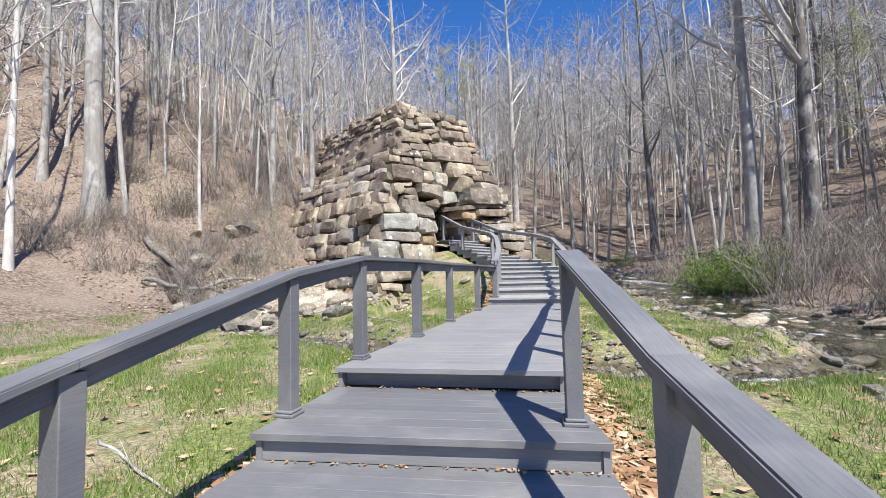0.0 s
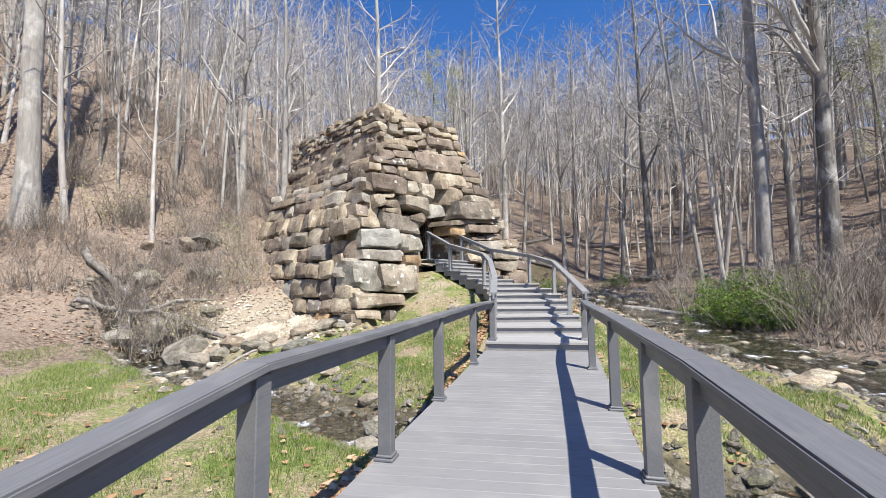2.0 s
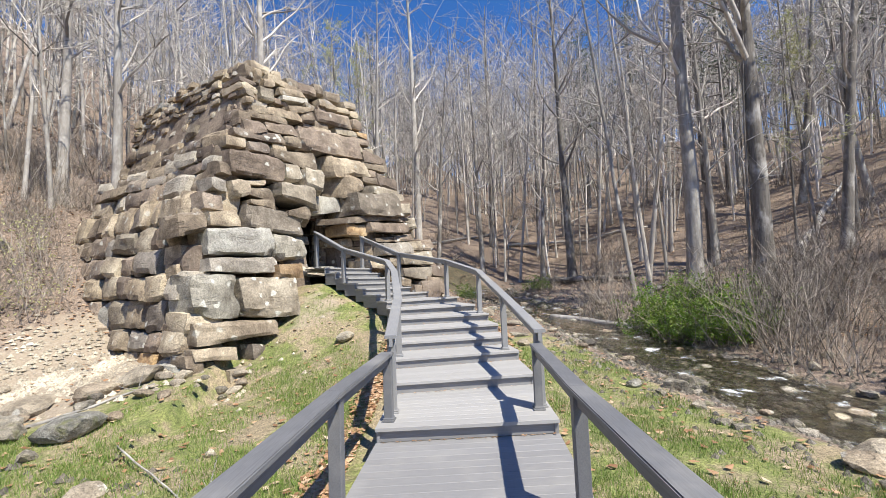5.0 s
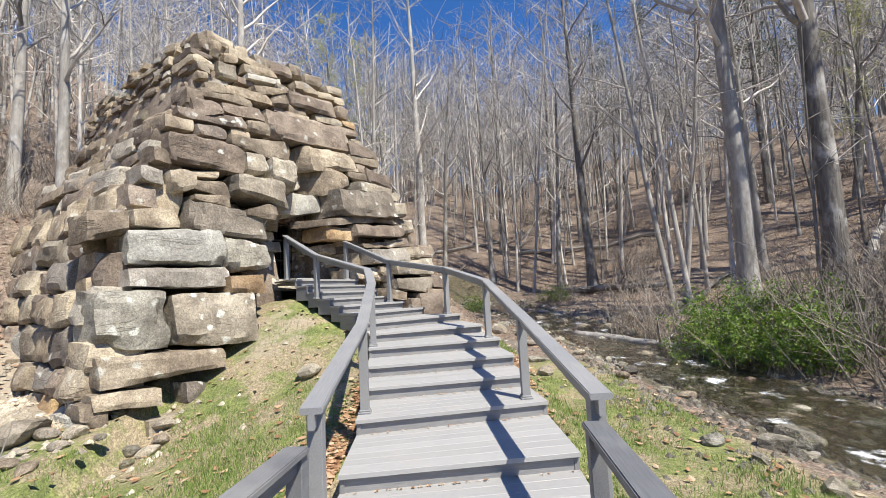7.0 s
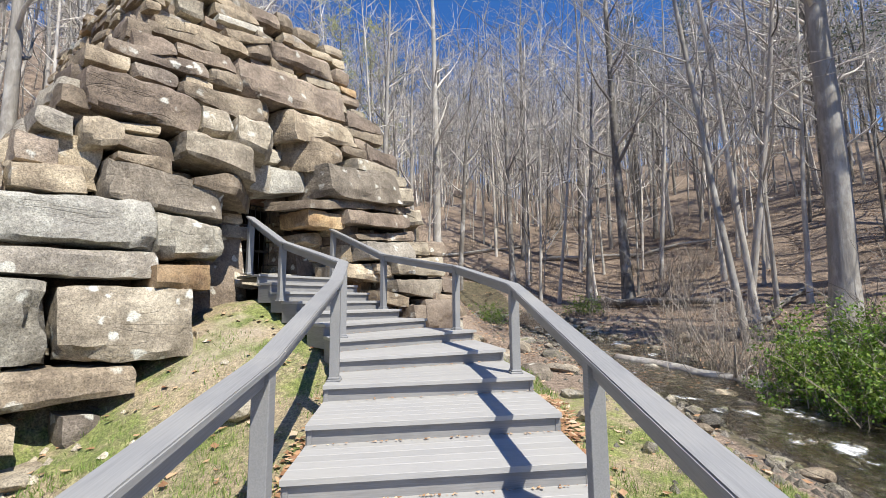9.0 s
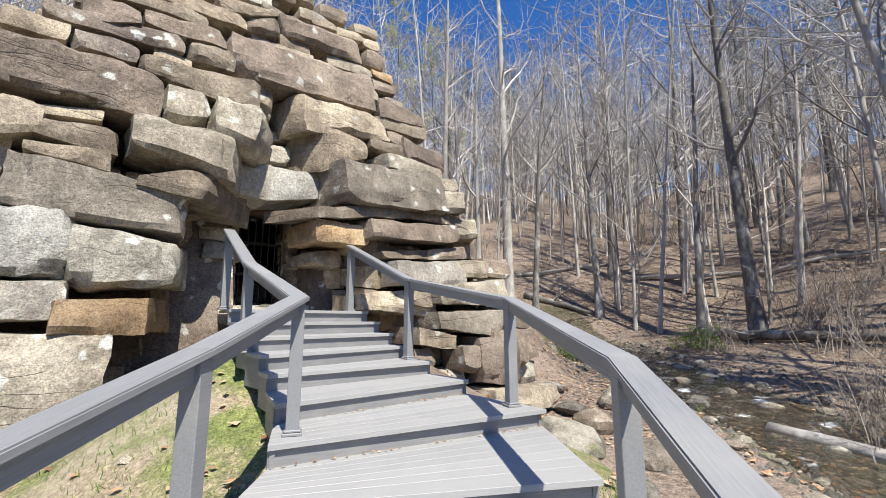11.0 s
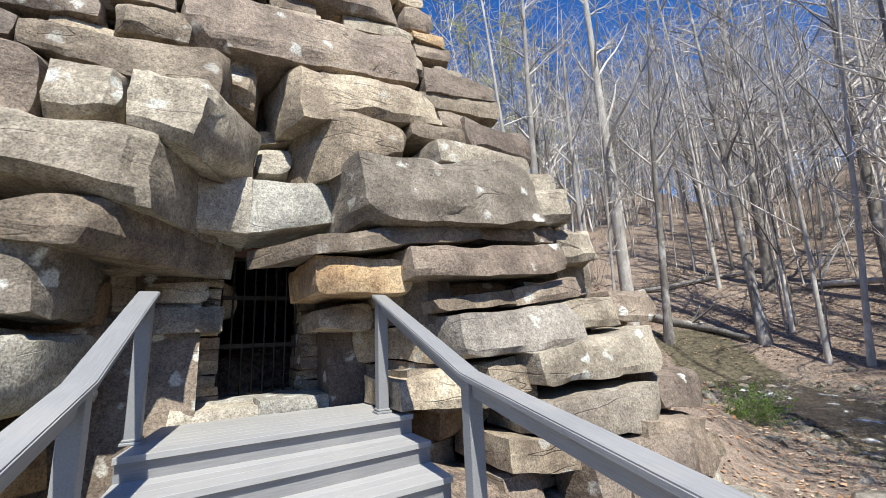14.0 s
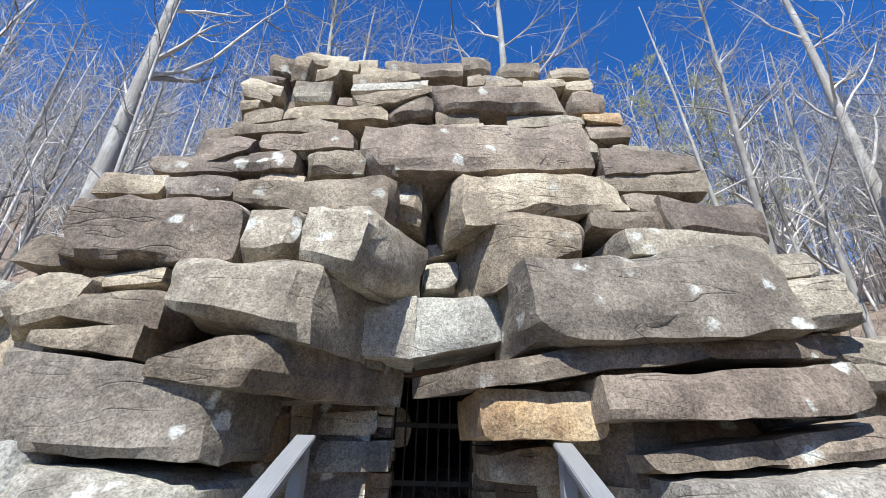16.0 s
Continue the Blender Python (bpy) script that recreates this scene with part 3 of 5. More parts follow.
def grid_box(bm, nx, ny, nz):
    """The surface of a unit box as a grid; gives each vertex its place in 0..1."""
    found = {}

    def at(*key):
        if key not in found:
            found[key] = bm.verts.new((key[0] / nx, key[1] / ny, key[2] / nz))
        return found[key]
    for i in range(nx):
        for k in range(nz):
            for j, turn in ((0, 1), (ny, -1)):
                bm.faces.new([at(i, j, k), at(i + 1, j, k), at(i + 1, j, k + 1), at(i, j, k + 1)][::turn])
    for j in range(ny):
        for k in range(nz):
            for i, turn in ((0, -1), (nx, 1)):
                bm.faces.new([at(i, j, k), at(i, j + 1, k), at(i, j + 1, k + 1), at(i, j, k + 1)][::turn])
    for i in range(nx):
        for j in range(ny):
            for k, turn in ((0, -1), (nz, 1)):
                bm.faces.new([at(i, j, k), at(i + 1, j, k), at(i + 1, j + 1, k), at(i, j + 1, k)][::turn])


def hewn(left, right, bl, tl, br, tr, depth, seed, reach=(0.0, 0.0), rough=1.0, grain=0.16, low=0.15):
    """A split and weathered block: its face at y = 0, bottom and top given at both ends; reach: how far the ends run on behind."""
    rng = random.Random(seed)
    bm = bmesh.new()
    h = (tl - bl + tr - br) / 2
    grid_box(bm, min(14, max(4, round((right - left) / grain))), min(7, max(2, round(depth / (grain * 1.6)))), min(9, max(3, round(h / grain * 1.25))))
    off = Vector((rng.uniform(0, 90), rng.uniform(0, 90), rng.uniform(0, 90)))
    pu, pw = rng.uniform(0.2, 0.8), rng.uniform(0.3, 0.75)
    swell = rng.uniform(0.02, 0.11) * min(1.0, h * 1.6) * rough
    wedge, slope = rng.uniform(-0.10, 0.10), rng.uniform(-0.1, 0.2)
    mid = Vector(((left + right) / 2, depth / 2, (bl + br + tl + tr) / 4))
    half = Vector(((right - left) / 2, depth / 2, h / 2))
    cuts = []
    for i in range(rng.randint(2, 5) if rough > 0.5 else 0):
        n = Vector((rng.choice((-1, 1)) * rng.uniform(0.2, 1), -rng.uniform(0.3, 1), rng.choice((-1, 1)) * rng.uniform(0.3, 1))).normalized()
        reach_n = abs(n.x) * half.x + abs(n.y) * half.y + abs(n.z) * half.z
        cuts.append((n, reach_n - rng.uniform(0.04, 0.20) * min(h, 0.6)))
    for v in bm.verts:
        u, d, w = v.co
        y = d * depth
        x0, x1 = left - reach[0] * d, right + reach[1] * d
        z0, z1 = bl + (br - bl) * u, tl + (tr - tl) * u
        p = Vector((x0 + (x1 - x0) * u, y, z0 + (z1 - z0) * w))
        face = 1 - d
        top = min(u / pu, (1 - u) / (1 - pu), 1.6 * w / pw, 1.6 * (1 - w) / (1 - pw), 0.42)
        p.y -= face * (swell * top * 2.4 + wedge * (u - 0.5) - slope * h * (w - 0.5))
        p.y += low * (p.z - mid.z) * face
        for n, reach_n in cuts:
            over = (p - mid).dot(n) - reach_n
            if over > 0:
                p -= n * over * 0.9
        rim = sorted((abs(2 * u - 1), abs(2 * w - 1), abs(2 * d - 1)))[1]
        if rim > 0.75:
            bite = max(0.0, noise.noise(p * 2.3 + off) + 0.15) * 0.13 * rough * min(1.0, h * 1.8)
            p += (mid - p).normalized() * bite
        p += noise.noise_vector(p * 1.3 + off) * 0.045 * rough
        p += noise.noise_vector(p * 4.3 + off) * 0.028 * rough
        p += noise.noise_vector(p * 11.0 + off) * 0.012 * rough
        ledge = noise.noise(Vector((p.x * 1.3, p.y * 1.3, p.z * 4.0)) + off)
        p.y -= face * rough * 0.022 * (1 if ledge > 0.25 else -1 if ledge < -0.3 else 0)
        v.co = p
    return bm


def stone_mesh(w, d, h, seed, rough=0.06, cuts=3, askew=1.0):
    """A rough block centred on its middle."""
    rng = random.Random(seed + 5000)
    k = [rng.uniform(-0.09, 0.09) * min(h, 0.5) * askew for _ in range(4)]
    bm = hewn(-w / 2, w / 2, -h / 2 + k[0], h / 2 + k[1], -h / 2 + k[2], h / 2 + k[3], d, seed, (rng.uniform(-0.05, 0.05) * w, rng.uniform(-0.05, 0.05) * w), min(1.0, rough / 0.06) * min(1.0, 0.35 + h), 0.17)
    bm.transform(Matrix.Translation((0, -d / 2, 0)))
    return bm


STONE_COUNT = [0]


def stone_part(bm, mat):
    ob = part("stone", bm, mat, furnace, "", True)
    ob.data.set_sharp_from_angle(angle=radians(24))
    return ob


def lay_stone(a, z, w, h, depth=0.9, out=0.0, mat=None, face="front", rough=0.06, cuts=3, tip=0.0, askew=1.0):
    """One block in a face of the furnace; a, z: its middle; out: how far it stands proud."""
    STONE_COUNT[0] += 1
    rng = random.Random(STONE_COUNT[0] * 7 + 3)
    bm = stone_mesh(w, depth, h, STONE_COUNT[0], rough, cuts, askew)
    if face == "front":
        n = -8.9 - BATTER * z - depth / 2 + out
        m = Matrix.LocRotScale(furnace_place(a, n, z), Euler((0, 0, math.atan2(AX.y, AX.x))), None)
    elif face == "left":
        # a counts along the left face, from the front corner backwards
        m = Matrix.LocRotScale(furnace_place(left_edge(z) + depth / 2 - out, -8.9 - BATTER * z - a, z), Euler((0, 0, math.atan2(NX.y, NX.x))), None)
    else:
        m = Matrix.LocRotScale(furnace_place(right_edge(z) - depth / 2 + out, -8.9 - BATTER * z - a, z), Euler((0, 0, math.atan2(NX.y, NX.x) + math.pi)), None)
    m = m @ Euler((rng.uniform(-0.04, 0.04), rng.uniform(-0.03, 0.03) + tip, rng.uniform(-0.05, 0.05))).to_matrix().to_4x4()
    if mat is None:
        mat = rng.choices((STONE, DARK_STONE, PALE_STONE, TAN_STONE), (10, 5, 3, 0.12))[0]
    ob = stone_part(bm, mat)
    ob.matrix_basis = m
    return ob


GATE_A, GATE_HALF = 10.6, 0.46
KINDS = {"s": STONE, "d": DARK_STONE, "p": PALE_STONE, "g": GREY_STONE, "t": TAN_STONE, "w": PALE_STONE, "l": PALE_STONE}
KEY_BLOCKS = []


def block(kind, left, right, bl, tl, br, tr, out, reach_l=0.0, reach_r=0.0):
    """A large block of the front that can be told apart: its ends along the front, bottom and top at the one end and at the other, how far it stands proud."""
    KEY_BLOCKS.append((left, right, bl, tl, br, tr))
    STONE_COUNT[0] += 1
    a, z, g = (left + right) / 2, (bl + tl + br + tr) / 4, 0.012
    h = (tl - bl + tr - br) / 2
    depth = 1.5 if reach_r > 0.6 else 0.95 if right - left > 0.5 else 0.6
    smooth_face = kind == "l"
    bm = hewn(left - a + g, right - a - g, bl - z + g, tl - z - g, br - z + g, tr - z - g, depth, STONE_COUNT[0] * 13, (reach_l, reach_r), 0.45 if smooth_face else min(1.0, 0.35 + h), 0.11)
    ob = stone_part(bm, KINDS[kind])
    ob.matrix_basis = Matrix.LocRotScale(furnace_place(a, -8.9 - BATTER * z + out, z), Euler((0, 0, math.atan2(AX.y, AX.x))), None)
    return ob


# thin slabs of the broken top, then course by course down to the ground
block("s", 8.09, 8.44, 7.75, 8.21, 7.80, 8.29, 0)
block("s", 8.42, 8.71, 7.78, 8.26, 7.79, 8.26, -0.02)
block("s", 8.43, 9.14, 8.29, 8.60, 8.26, 8.61, -0.12)
block("s", 8.76, 9.11, 7.78, 8.04, 7.82, 8.10, 0)
block("s", 9.18, 9.57, 8.27, 8.55, 8.34, 8.64, -0.15)
block("s", 7.90, 8.44, 7.36, 7.60, 7.36, 7.57, 0)
block("d", 7.94, 8.46, 7.65, 7.82, 7.59, 7.75, -0.02)
block("s", 7.95, 8.46, 7.34, 7.46, 7.33, 7.52, -0.05)
block("s", 7.99, 8.27, 6.96, 7.16, 7.03, 7.23, 0)
block("s", 8.54, 9.06, 7.25, 7.71, 7.34, 7.76, -0.05)
block("s", 8.59, 9.88, 6.78, 7.03, 6.90, 7.26, 0.05)
block("s", 8.13, 8.64, 6.66, 6.89, 6.74, 7.01, 0.05)
block("s", 9.25, 10.23, 7.70, 7.97, 7.91, 8.18, 0)
block("s", 9.68, 10.18, 8.22, 8.50, 8.27, 8.57, -0.1)
block("d", 10.16, 10.86, 8.15, 8.54, 8.19, 8.61, -0.1)
block("s", 9.38, 10.40, 7.01, 7.33, 7.47, 7.60, 0.1)
block("p", 9.32, 10.36, 7.51, 7.69, 7.73, 7.94, 0)
block("s", 9.83, 10.46, 6.88, 7.34, 6.98, 7.51, 0.02)
block("d", 10.38, 12.15, 7.11, 7.57, 7.33, 7.83, 0.12)
block("s", 10.82, 11.32, 8.31, 8.74, 8.38, 8.82, -0.1)
block("s", 10.90, 11.18, 7.91, 8.18, 7.92, 8.22, 0)
block("s", 11.38, 12.07, 8.33, 8.72, 8.39, 8.79, -0.1)
block("s", 12.15, 12.81, 8.26, 8.58, 8.32, 8.66, -0.02)
block("s", 11.14, 11.69, 7.87, 8.05, 7.93, 8.14, 0)
block("s", 11.70, 12.33, 7.92, 8.14, 8.02, 8.25, 0)
block("s", 12.32, 12.75, 7.93, 8.20, 7.98, 8.27, 0)
block("d", 12.35, 12.86, 7.44, 7.91, 7.51, 7.92, 0)
block("t", 12.40, 12.94, 7.19, 7.35, 7.13, 7.41, 0.05)
block("s", 10.45, 11.05, 6.95, 7.22, 7.02, 7.29, 0)
block("t", 11.06, 11.40, 7.25, 7.53, 7.22, 7.42, -0.05)
block("s", 11.37, 12.43, 6.97, 7.26, 7.08, 7.33, 0)
block("d", 9.58, 12.37, 5.92, 6.72, 6.21, 7.05, 0.08)
block("s", 8.03, 9.30, 6.49, 6.74, 6.63, 6.96, 0)
block("d", 8.45, 9.56, 6.23, 6.48, 6.28, 6.64, 0.05)
block("d", 7.79, 8.44, 5.91, 6.36, 6.13, 6.48, 0.05)
block("d", 7.44, 9.00, 5.75, 6.01, 5.90, 6.22, 0.05)
block("s", 9.02, 9.70, 5.91, 6.23, 5.97, 6.32, 0.02)
block("s", 12.20, 12.47, 6.38, 6.78, 6.40, 6.77, 0.05)
block("d", 12.42, 13.62, 6.14, 6.76, 6.25, 6.50, 0.1)
block("d", 12.43, 13.03, 6.86, 7.18, 6.89, 7.18, 0)
block("s", 7.12, 7.73, 5.39, 5.70, 5.47, 5.76, 0.05)
block("d", 7.75, 8.46, 5.41, 5.69, 5.46, 5.78, 0.1)
block("s", 8.47, 10.02, 5.36, 5.64, 5.17, 5.85, 0.15, 0, 0.2)
block("s", 9.97, 10.36, 5.51, 6.29, 5.38, 6.30, -0.25, 0, 0.15)
block("s", 10.72, 12.54, 5.24, 6.01, 5.58, 6.13, 0.1, 0.25, 0)
block("s", 12.33, 13.62, 5.92, 6.16, 5.94, 6.29, 0.05)
block("d", 12.55, 12.98, 5.62, 5.89, 5.55, 5.88, 0.05)
block("d", 12.87, 14.02, 5.30, 5.80, 5.22, 5.77, 0.15)
block("d", 7.13, 8.78, 4.65, 5.30, 4.65, 5.40, 0.15)
block("s", 6.88, 7.29, 4.58, 4.97, 4.57, 4.94, 0)
block("g", 8.74, 9.27, 4.70, 5.27, 4.72, 5.29, 0.22)
block("g", 9.31, 10.02, 4.65, 5.20, 4.42, 5.23, 0.38, 0, 0.42)
block("g", 8.41, 9.59, 4.16, 4.61, 3.93, 4.65, 0.3, 0, 0.38)
block("p", 10.39, 10.79, 4.74, 5.12, 4.78, 5.18, -0.6)
block("s", 10.41, 10.80, 5.19, 5.39, 5.25, 5.43, -0.65)
block("s", 11.12, 11.97, 4.55, 5.42, 4.92, 5.38, 0.15, 0.4, 0)
block("s", 12.04, 12.91, 5.29, 5.50, 5.35, 5.61, 0.1)
block("g", 11.23, 13.51, 3.98, 4.74, 4.17, 5.08, 0.42, 0.12, 0)
block("g", 12.19, 13.68, 4.87, 5.20, 4.90, 5.20, 0.33)
block("g", 13.47, 14.11, 4.21, 4.69, 4.29, 4.76, 0.35)
block("g", 14.05, 14.48, 4.92, 5.25, 4.96, 5.26, -0.1)
block("l", 9.73, 10.36, 3.97, 4.51, 3.97, 4.61, -0.42)
block("l", 10.32, 11.35, 3.98, 4.60, 4.20, 4.70, -0.4)
block("s", 8.50, 9.26, 3.66, 3.79, 3.57, 4.08, 0.32, 0, 1)
block("g", 7.40, 9.05, 3.20, 3.86, 3.11, 3.68, 0.18, 0, 0.18)
block("s", 7.53, 8.35, 4.12, 4.34, 4.02, 4.43, 0.05)
block("s", 7.11, 7.65, 3.91, 4.46, 4.14, 4.50, 0.08)
block("s", 7.48, 8.17, 4.42, 4.55, 4.47, 4.65, -0.05)
block("s", 7.50, 8.28, 3.87, 4.00, 3.80, 4.09, 0.1)
block("t", 8.90, 9.24, 3.04, 3.18, 3.08, 3.52, -0.7)
block("s", 10.83, 12.65, 3.65, 3.86, 3.95, 4.22, 0.2, 0.5, 0)
block("t", 10.85, 11.83, 3.31, 3.69, 3.35, 3.70, 0, 0.1, 0)
block("d", 11.70, 13.72, 3.44, 3.79, 3.57, 3.96, 0.33)
block("d", 12.72, 13.94, 3.97, 4.19, 4.02, 4.26, 0.1)
block("g", 13.88, 14.68, 4.00, 4.22, 3.73, 4.33, 0.1)
block("s", 11.97, 13.03, 3.11, 3.27, 3.22, 3.41, 0.12)
block("d", 12.99, 14.04, 3.19, 3.40, 3.31, 3.60, 0.15)
block("s", 9.46, 10.03, 3.32, 3.54, 3.34, 3.57, -1.1)
block("s", 9.49, 10.18, 3.01, 3.29, 3.04, 3.32, -1.05)
block("w", 12.11, 13.72, 2.66, 3.12, 2.74, 3.23, 0.3)
block("g", 12.89, 14.84, 2.35, 2.71, 2.39, 2.95, 0.35)
block("s", 13.63, 14.49, 2.91, 3.26, 2.95, 3.32, 0.2)
block("s", 12.37, 13.02, 2.33, 2.63, 2.32, 2.62, 0.15)
block("d", 14.61, 15.49, 3.00, 3.43, 3.01, 3.47, 0.1)
block("g", 12.80, 14.53, 1.92, 2.25, 1.80, 2.31, 0.35)
block("d", 14.76, 15.66, 1.97, 2.42, 1.91, 2.38, 0.2)
block("d", 14.07, 15.30, 1.39, 1.97, 1.10, 1.87, 0.35)
block("s", 12.38, 13.25, 1.70, 2.01, 1.59, 1.84, 0.25)
block("s", 11.69, 12.32, 2.27, 2.58, 2.11, 2.60, -0.15)
block("s", 10.99, 11.60, 3.01, 3.23, 2.99, 3.33, -0.55)
block("g", 13.82, 14.65, 3.71, 4.23, 3.82, 4.30, 0.1)
block("p", 6.30, 8.02, 2.50, 3.10, 2.48, 3.32, 0.12)
block("p", 6.24, 8.06, 2.10, 2.44, 2.09, 2.53, 0.1)
block("g", 5.73, 6.81, 1.17, 2.07, 1.03, 2.06, 0.16)
block("g", 6.89, 8.42, 1.05, 1.98, 0.97, 2.01, 0.16)
block("s", 5.73, 7.69, 0.55, 1.05, 0.60, 0.96, 0.12)
block("s", 5.66, 6.57, 0.27, 0.52, 0.17, 0.48, 0.12)
block("g", 7.96, 8.97, 2.37, 3.14, 2.5, 3.04, 0.16, 0, 0.3)
block("t", 7.90, 8.70, 1.95, 2.31, 1.93, 2.35, 0.2, 0, 0.4)
block("s", 6.40, 7.19, 3.17, 3.53, 3.25, 3.69, 0.1)
block("s", 5.75, 6.38, 2.87, 3.41, 3.08, 3.59, 0)
block("s", 11.53, 13.09, 2.24, 2.53, 2.15, 2.69, 0)
block("d", 13.32, 13.81, 1.20, 1.67, 1.14, 1.67, 0.25)
block("d", 13.74, 14.77, 0.96, 1.81, 0.85, 1.81, 0.3)
block("s", 13.79, 15.68, 0.56, 0.91, 0.38, 0.82, 0.4)
block("s", 13.57, 14.23, 0.55, 0.89, 0.46, 0.82, 0.2)


def covered(a0, a1, z):
    """How much of a stretch of a course is hidden by the large blocks."""
    hit = 0
    for i in range(7):
        a = a0 + (a1 - a0) * (i + 0.5) / 7
        for left, right, bl, tl, br, tr in KEY_BLOCKS:
            if left < a < right:
                t = (a - left) / (right - left)
                if bl + (br - bl) * t < z < tl + (tr - tl) * t:
                    hit += 1
                    break
    return hit / 7


def in_recess(a0, a1, z):
    half = 1.15 if z < 3.3 else 0.75
    if 1.2 < z < 4.0 and a1 > GATE_A - (1.7 if z < 3.65 else 0.9) and a0 < GATE_A + half:
        return True
    return 4.5 < z < 6.3 and a1 > 10.0 and a0 < 11.15


def course_fill(face, z, h, a0, a1, rng, wide):
    a = a0
    while a < a1 - 0.12:
        w = min(rng.uniform(*wide), a1 - a)
        if a1 - a - w < 0.2:
            w = a1 - a
        if face != "front" or not in_recess(a, a + w, z):
            hid = covered(a, a + w, z) if face == "front" else 0
            if hid < 0.65:
                lay_stone(a + w / 2, z, w * 0.985, h * rng.uniform(0.9, 1.04), rng.uniform(0.6, 0.9), rng.uniform(-0.12, 0.12) - (0.55 if hid > 0.1 else 0.06), None, face, 0.06, 3)
        a += w


rng = random.Random(5)
z = -0.4
while z < 8.1:
    if z < 4.4:
        h, wide = rng.uniform(0.28, 0.5), (0.35, 1.0)
    elif z < 6.5:
        h, wide = rng.uniform(0.25, 0.42), (0.4, 1.1)
    else:
        h, wide = rng.uniform(0.13, 0.25), (0.3, 0.95)
    mid = z + h / 2
    course_fill("front", mid, h, left_edge(mid), right_edge(mid), rng, wide)
    z += h
z = -0.3
while z < 8.2:
    if z < 4.8:
        h, wide = rng.uniform(0.45, 0.85), (0.45, 1.25)
    elif z < 6.4:
        h, wide = rng.uniform(0.3, 0.5), (0.5, 1.3)
    else:
        h, wide = rng.uniform(0.13, 0.24), (0.25, 0.6)
    mid = z + h / 2
    course_fill("left", mid, h, 0.25, 9.4 - 0.33 * mid, rng, wide)
    if z > 1.2:
        course_fill("right", mid, h, 0.25, 9.0 - 0.33 * mid, rng, (0.6, 1.5))
    z += h
# loose slabs along the broken top
for i in range(16):
    a = rng.uniform(8.2, 12.2)
    lay_stone(a, 8.2 + rng.uniform(0, 0.25), rng.uniform(0.3, 0.8), rng.uniform(0.12, 0.24), rng.uniform(0.4, 0.8), rng.uniform(-1.6, -0.6), None, "front", 0.05, 3, rng.uniform(-0.12, 0.12))
for i in range(20):
    lay_stone(rng.uniform(0.3, 6.0), 8.2 + rng.uniform(0, 0.2), rng.uniform(0.25, 0.5), rng.uniform(0.12, 0.22), 0.5, rng.uniform(-0.8, 0.1), None, "left", 0.05, 3)


def jamb(a0, a1, out0, out1, z0, z1, step, wide, rng, mat=None):
    """A wall of smaller stones from the front back to the gate."""
    p, q = (a0, -8.9 - BATTER * 3 + out0), (a1, -8.9 - BATTER * 3 + out1)
    length = math.hypot(q[0] - p[0], q[1] - p[1])
    z = z0
    while z < z1:
        h = min(rng.uniform(*step), z1 - z + 0.05)
        s = rng.uniform(-0.2, 0)
        while s < length:
            w = rng.uniform(*wide)
            t = (s + w / 2) / length
            STONE_COUNT[0] += 1
            bm = stone_mesh(w * 0.98, 0.5, h * 0.97, STONE_COUNT[0], 0.05, 3)
            a, n = p[0] + (q[0] - p[0]) * t, p[1] + (q[1] - p[1]) * t
            d = AX * (q[0] - p[0]) + NX * (q[1] - p[1])
            side = Vector((-d.y, d.x, 0)).normalized() * (1 if a0 < a1 else -1)
            place = furnace_place(a, n, z + h / 2) + side * (0.22 + rng.uniform(-0.05, 0.08))
            ob = stone_part(bm, mat or rng.choices((STONE, DARK_STONE, TAN_STONE), (5, 4, 0.5))[0])
            ob.matrix_basis = Matrix.LocRotScale(place, Euler((0, 0, math.atan2(d.y, d.x) + rng.uniform(-0.05, 0.05))), None)
            s += w
        z += h


rng = random.Random(12)
jamb(8.85, GATE_A - GATE_HALF - 0.28, -0.85, -1.7, 1.5, 4.0, (0.28, 0.55), (0.5, 0.9), rng)
jamb(11.95, GATE_A + GATE_HALF + 0.28, -0.25, -1.7, 1.5, 4.0, (0.28, 0.55), (0.5, 0.9), rng)
# thin stacked slabs either side of the gate
for side in (-1, 1):
    z = 2.15
    while z < 3.95:
        h = rng.uniform(0.07, 0.16)
        lay_stone(GATE_A + side * (GATE_HALF + 0.14 + rng.uniform(-0.03, 0.03)), z + h / 2, 0.34, h * 0.95, 0.5, BATTER * (z - 3) - 1.55 + rng.uniform(-0.04, 0.05), None, "front", 0.03, 3)
        z += h
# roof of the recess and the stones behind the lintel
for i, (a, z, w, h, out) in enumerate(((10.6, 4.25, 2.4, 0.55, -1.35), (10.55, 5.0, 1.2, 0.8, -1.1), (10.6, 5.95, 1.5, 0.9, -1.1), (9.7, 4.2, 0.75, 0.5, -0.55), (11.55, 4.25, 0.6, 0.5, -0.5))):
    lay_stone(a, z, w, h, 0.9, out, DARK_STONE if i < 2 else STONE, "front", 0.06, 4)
# door sill of rough pale rock
for a, w, out in ((10.2, 0.9, -0.95), (10.95, 0.85, -1.0), (10.6, 1.5, -1.4)):
    lay_stone(a, 2.2, w, 0.28, 0.7, out - 0.2, PALE_STONE, "front", 0.09, 4)
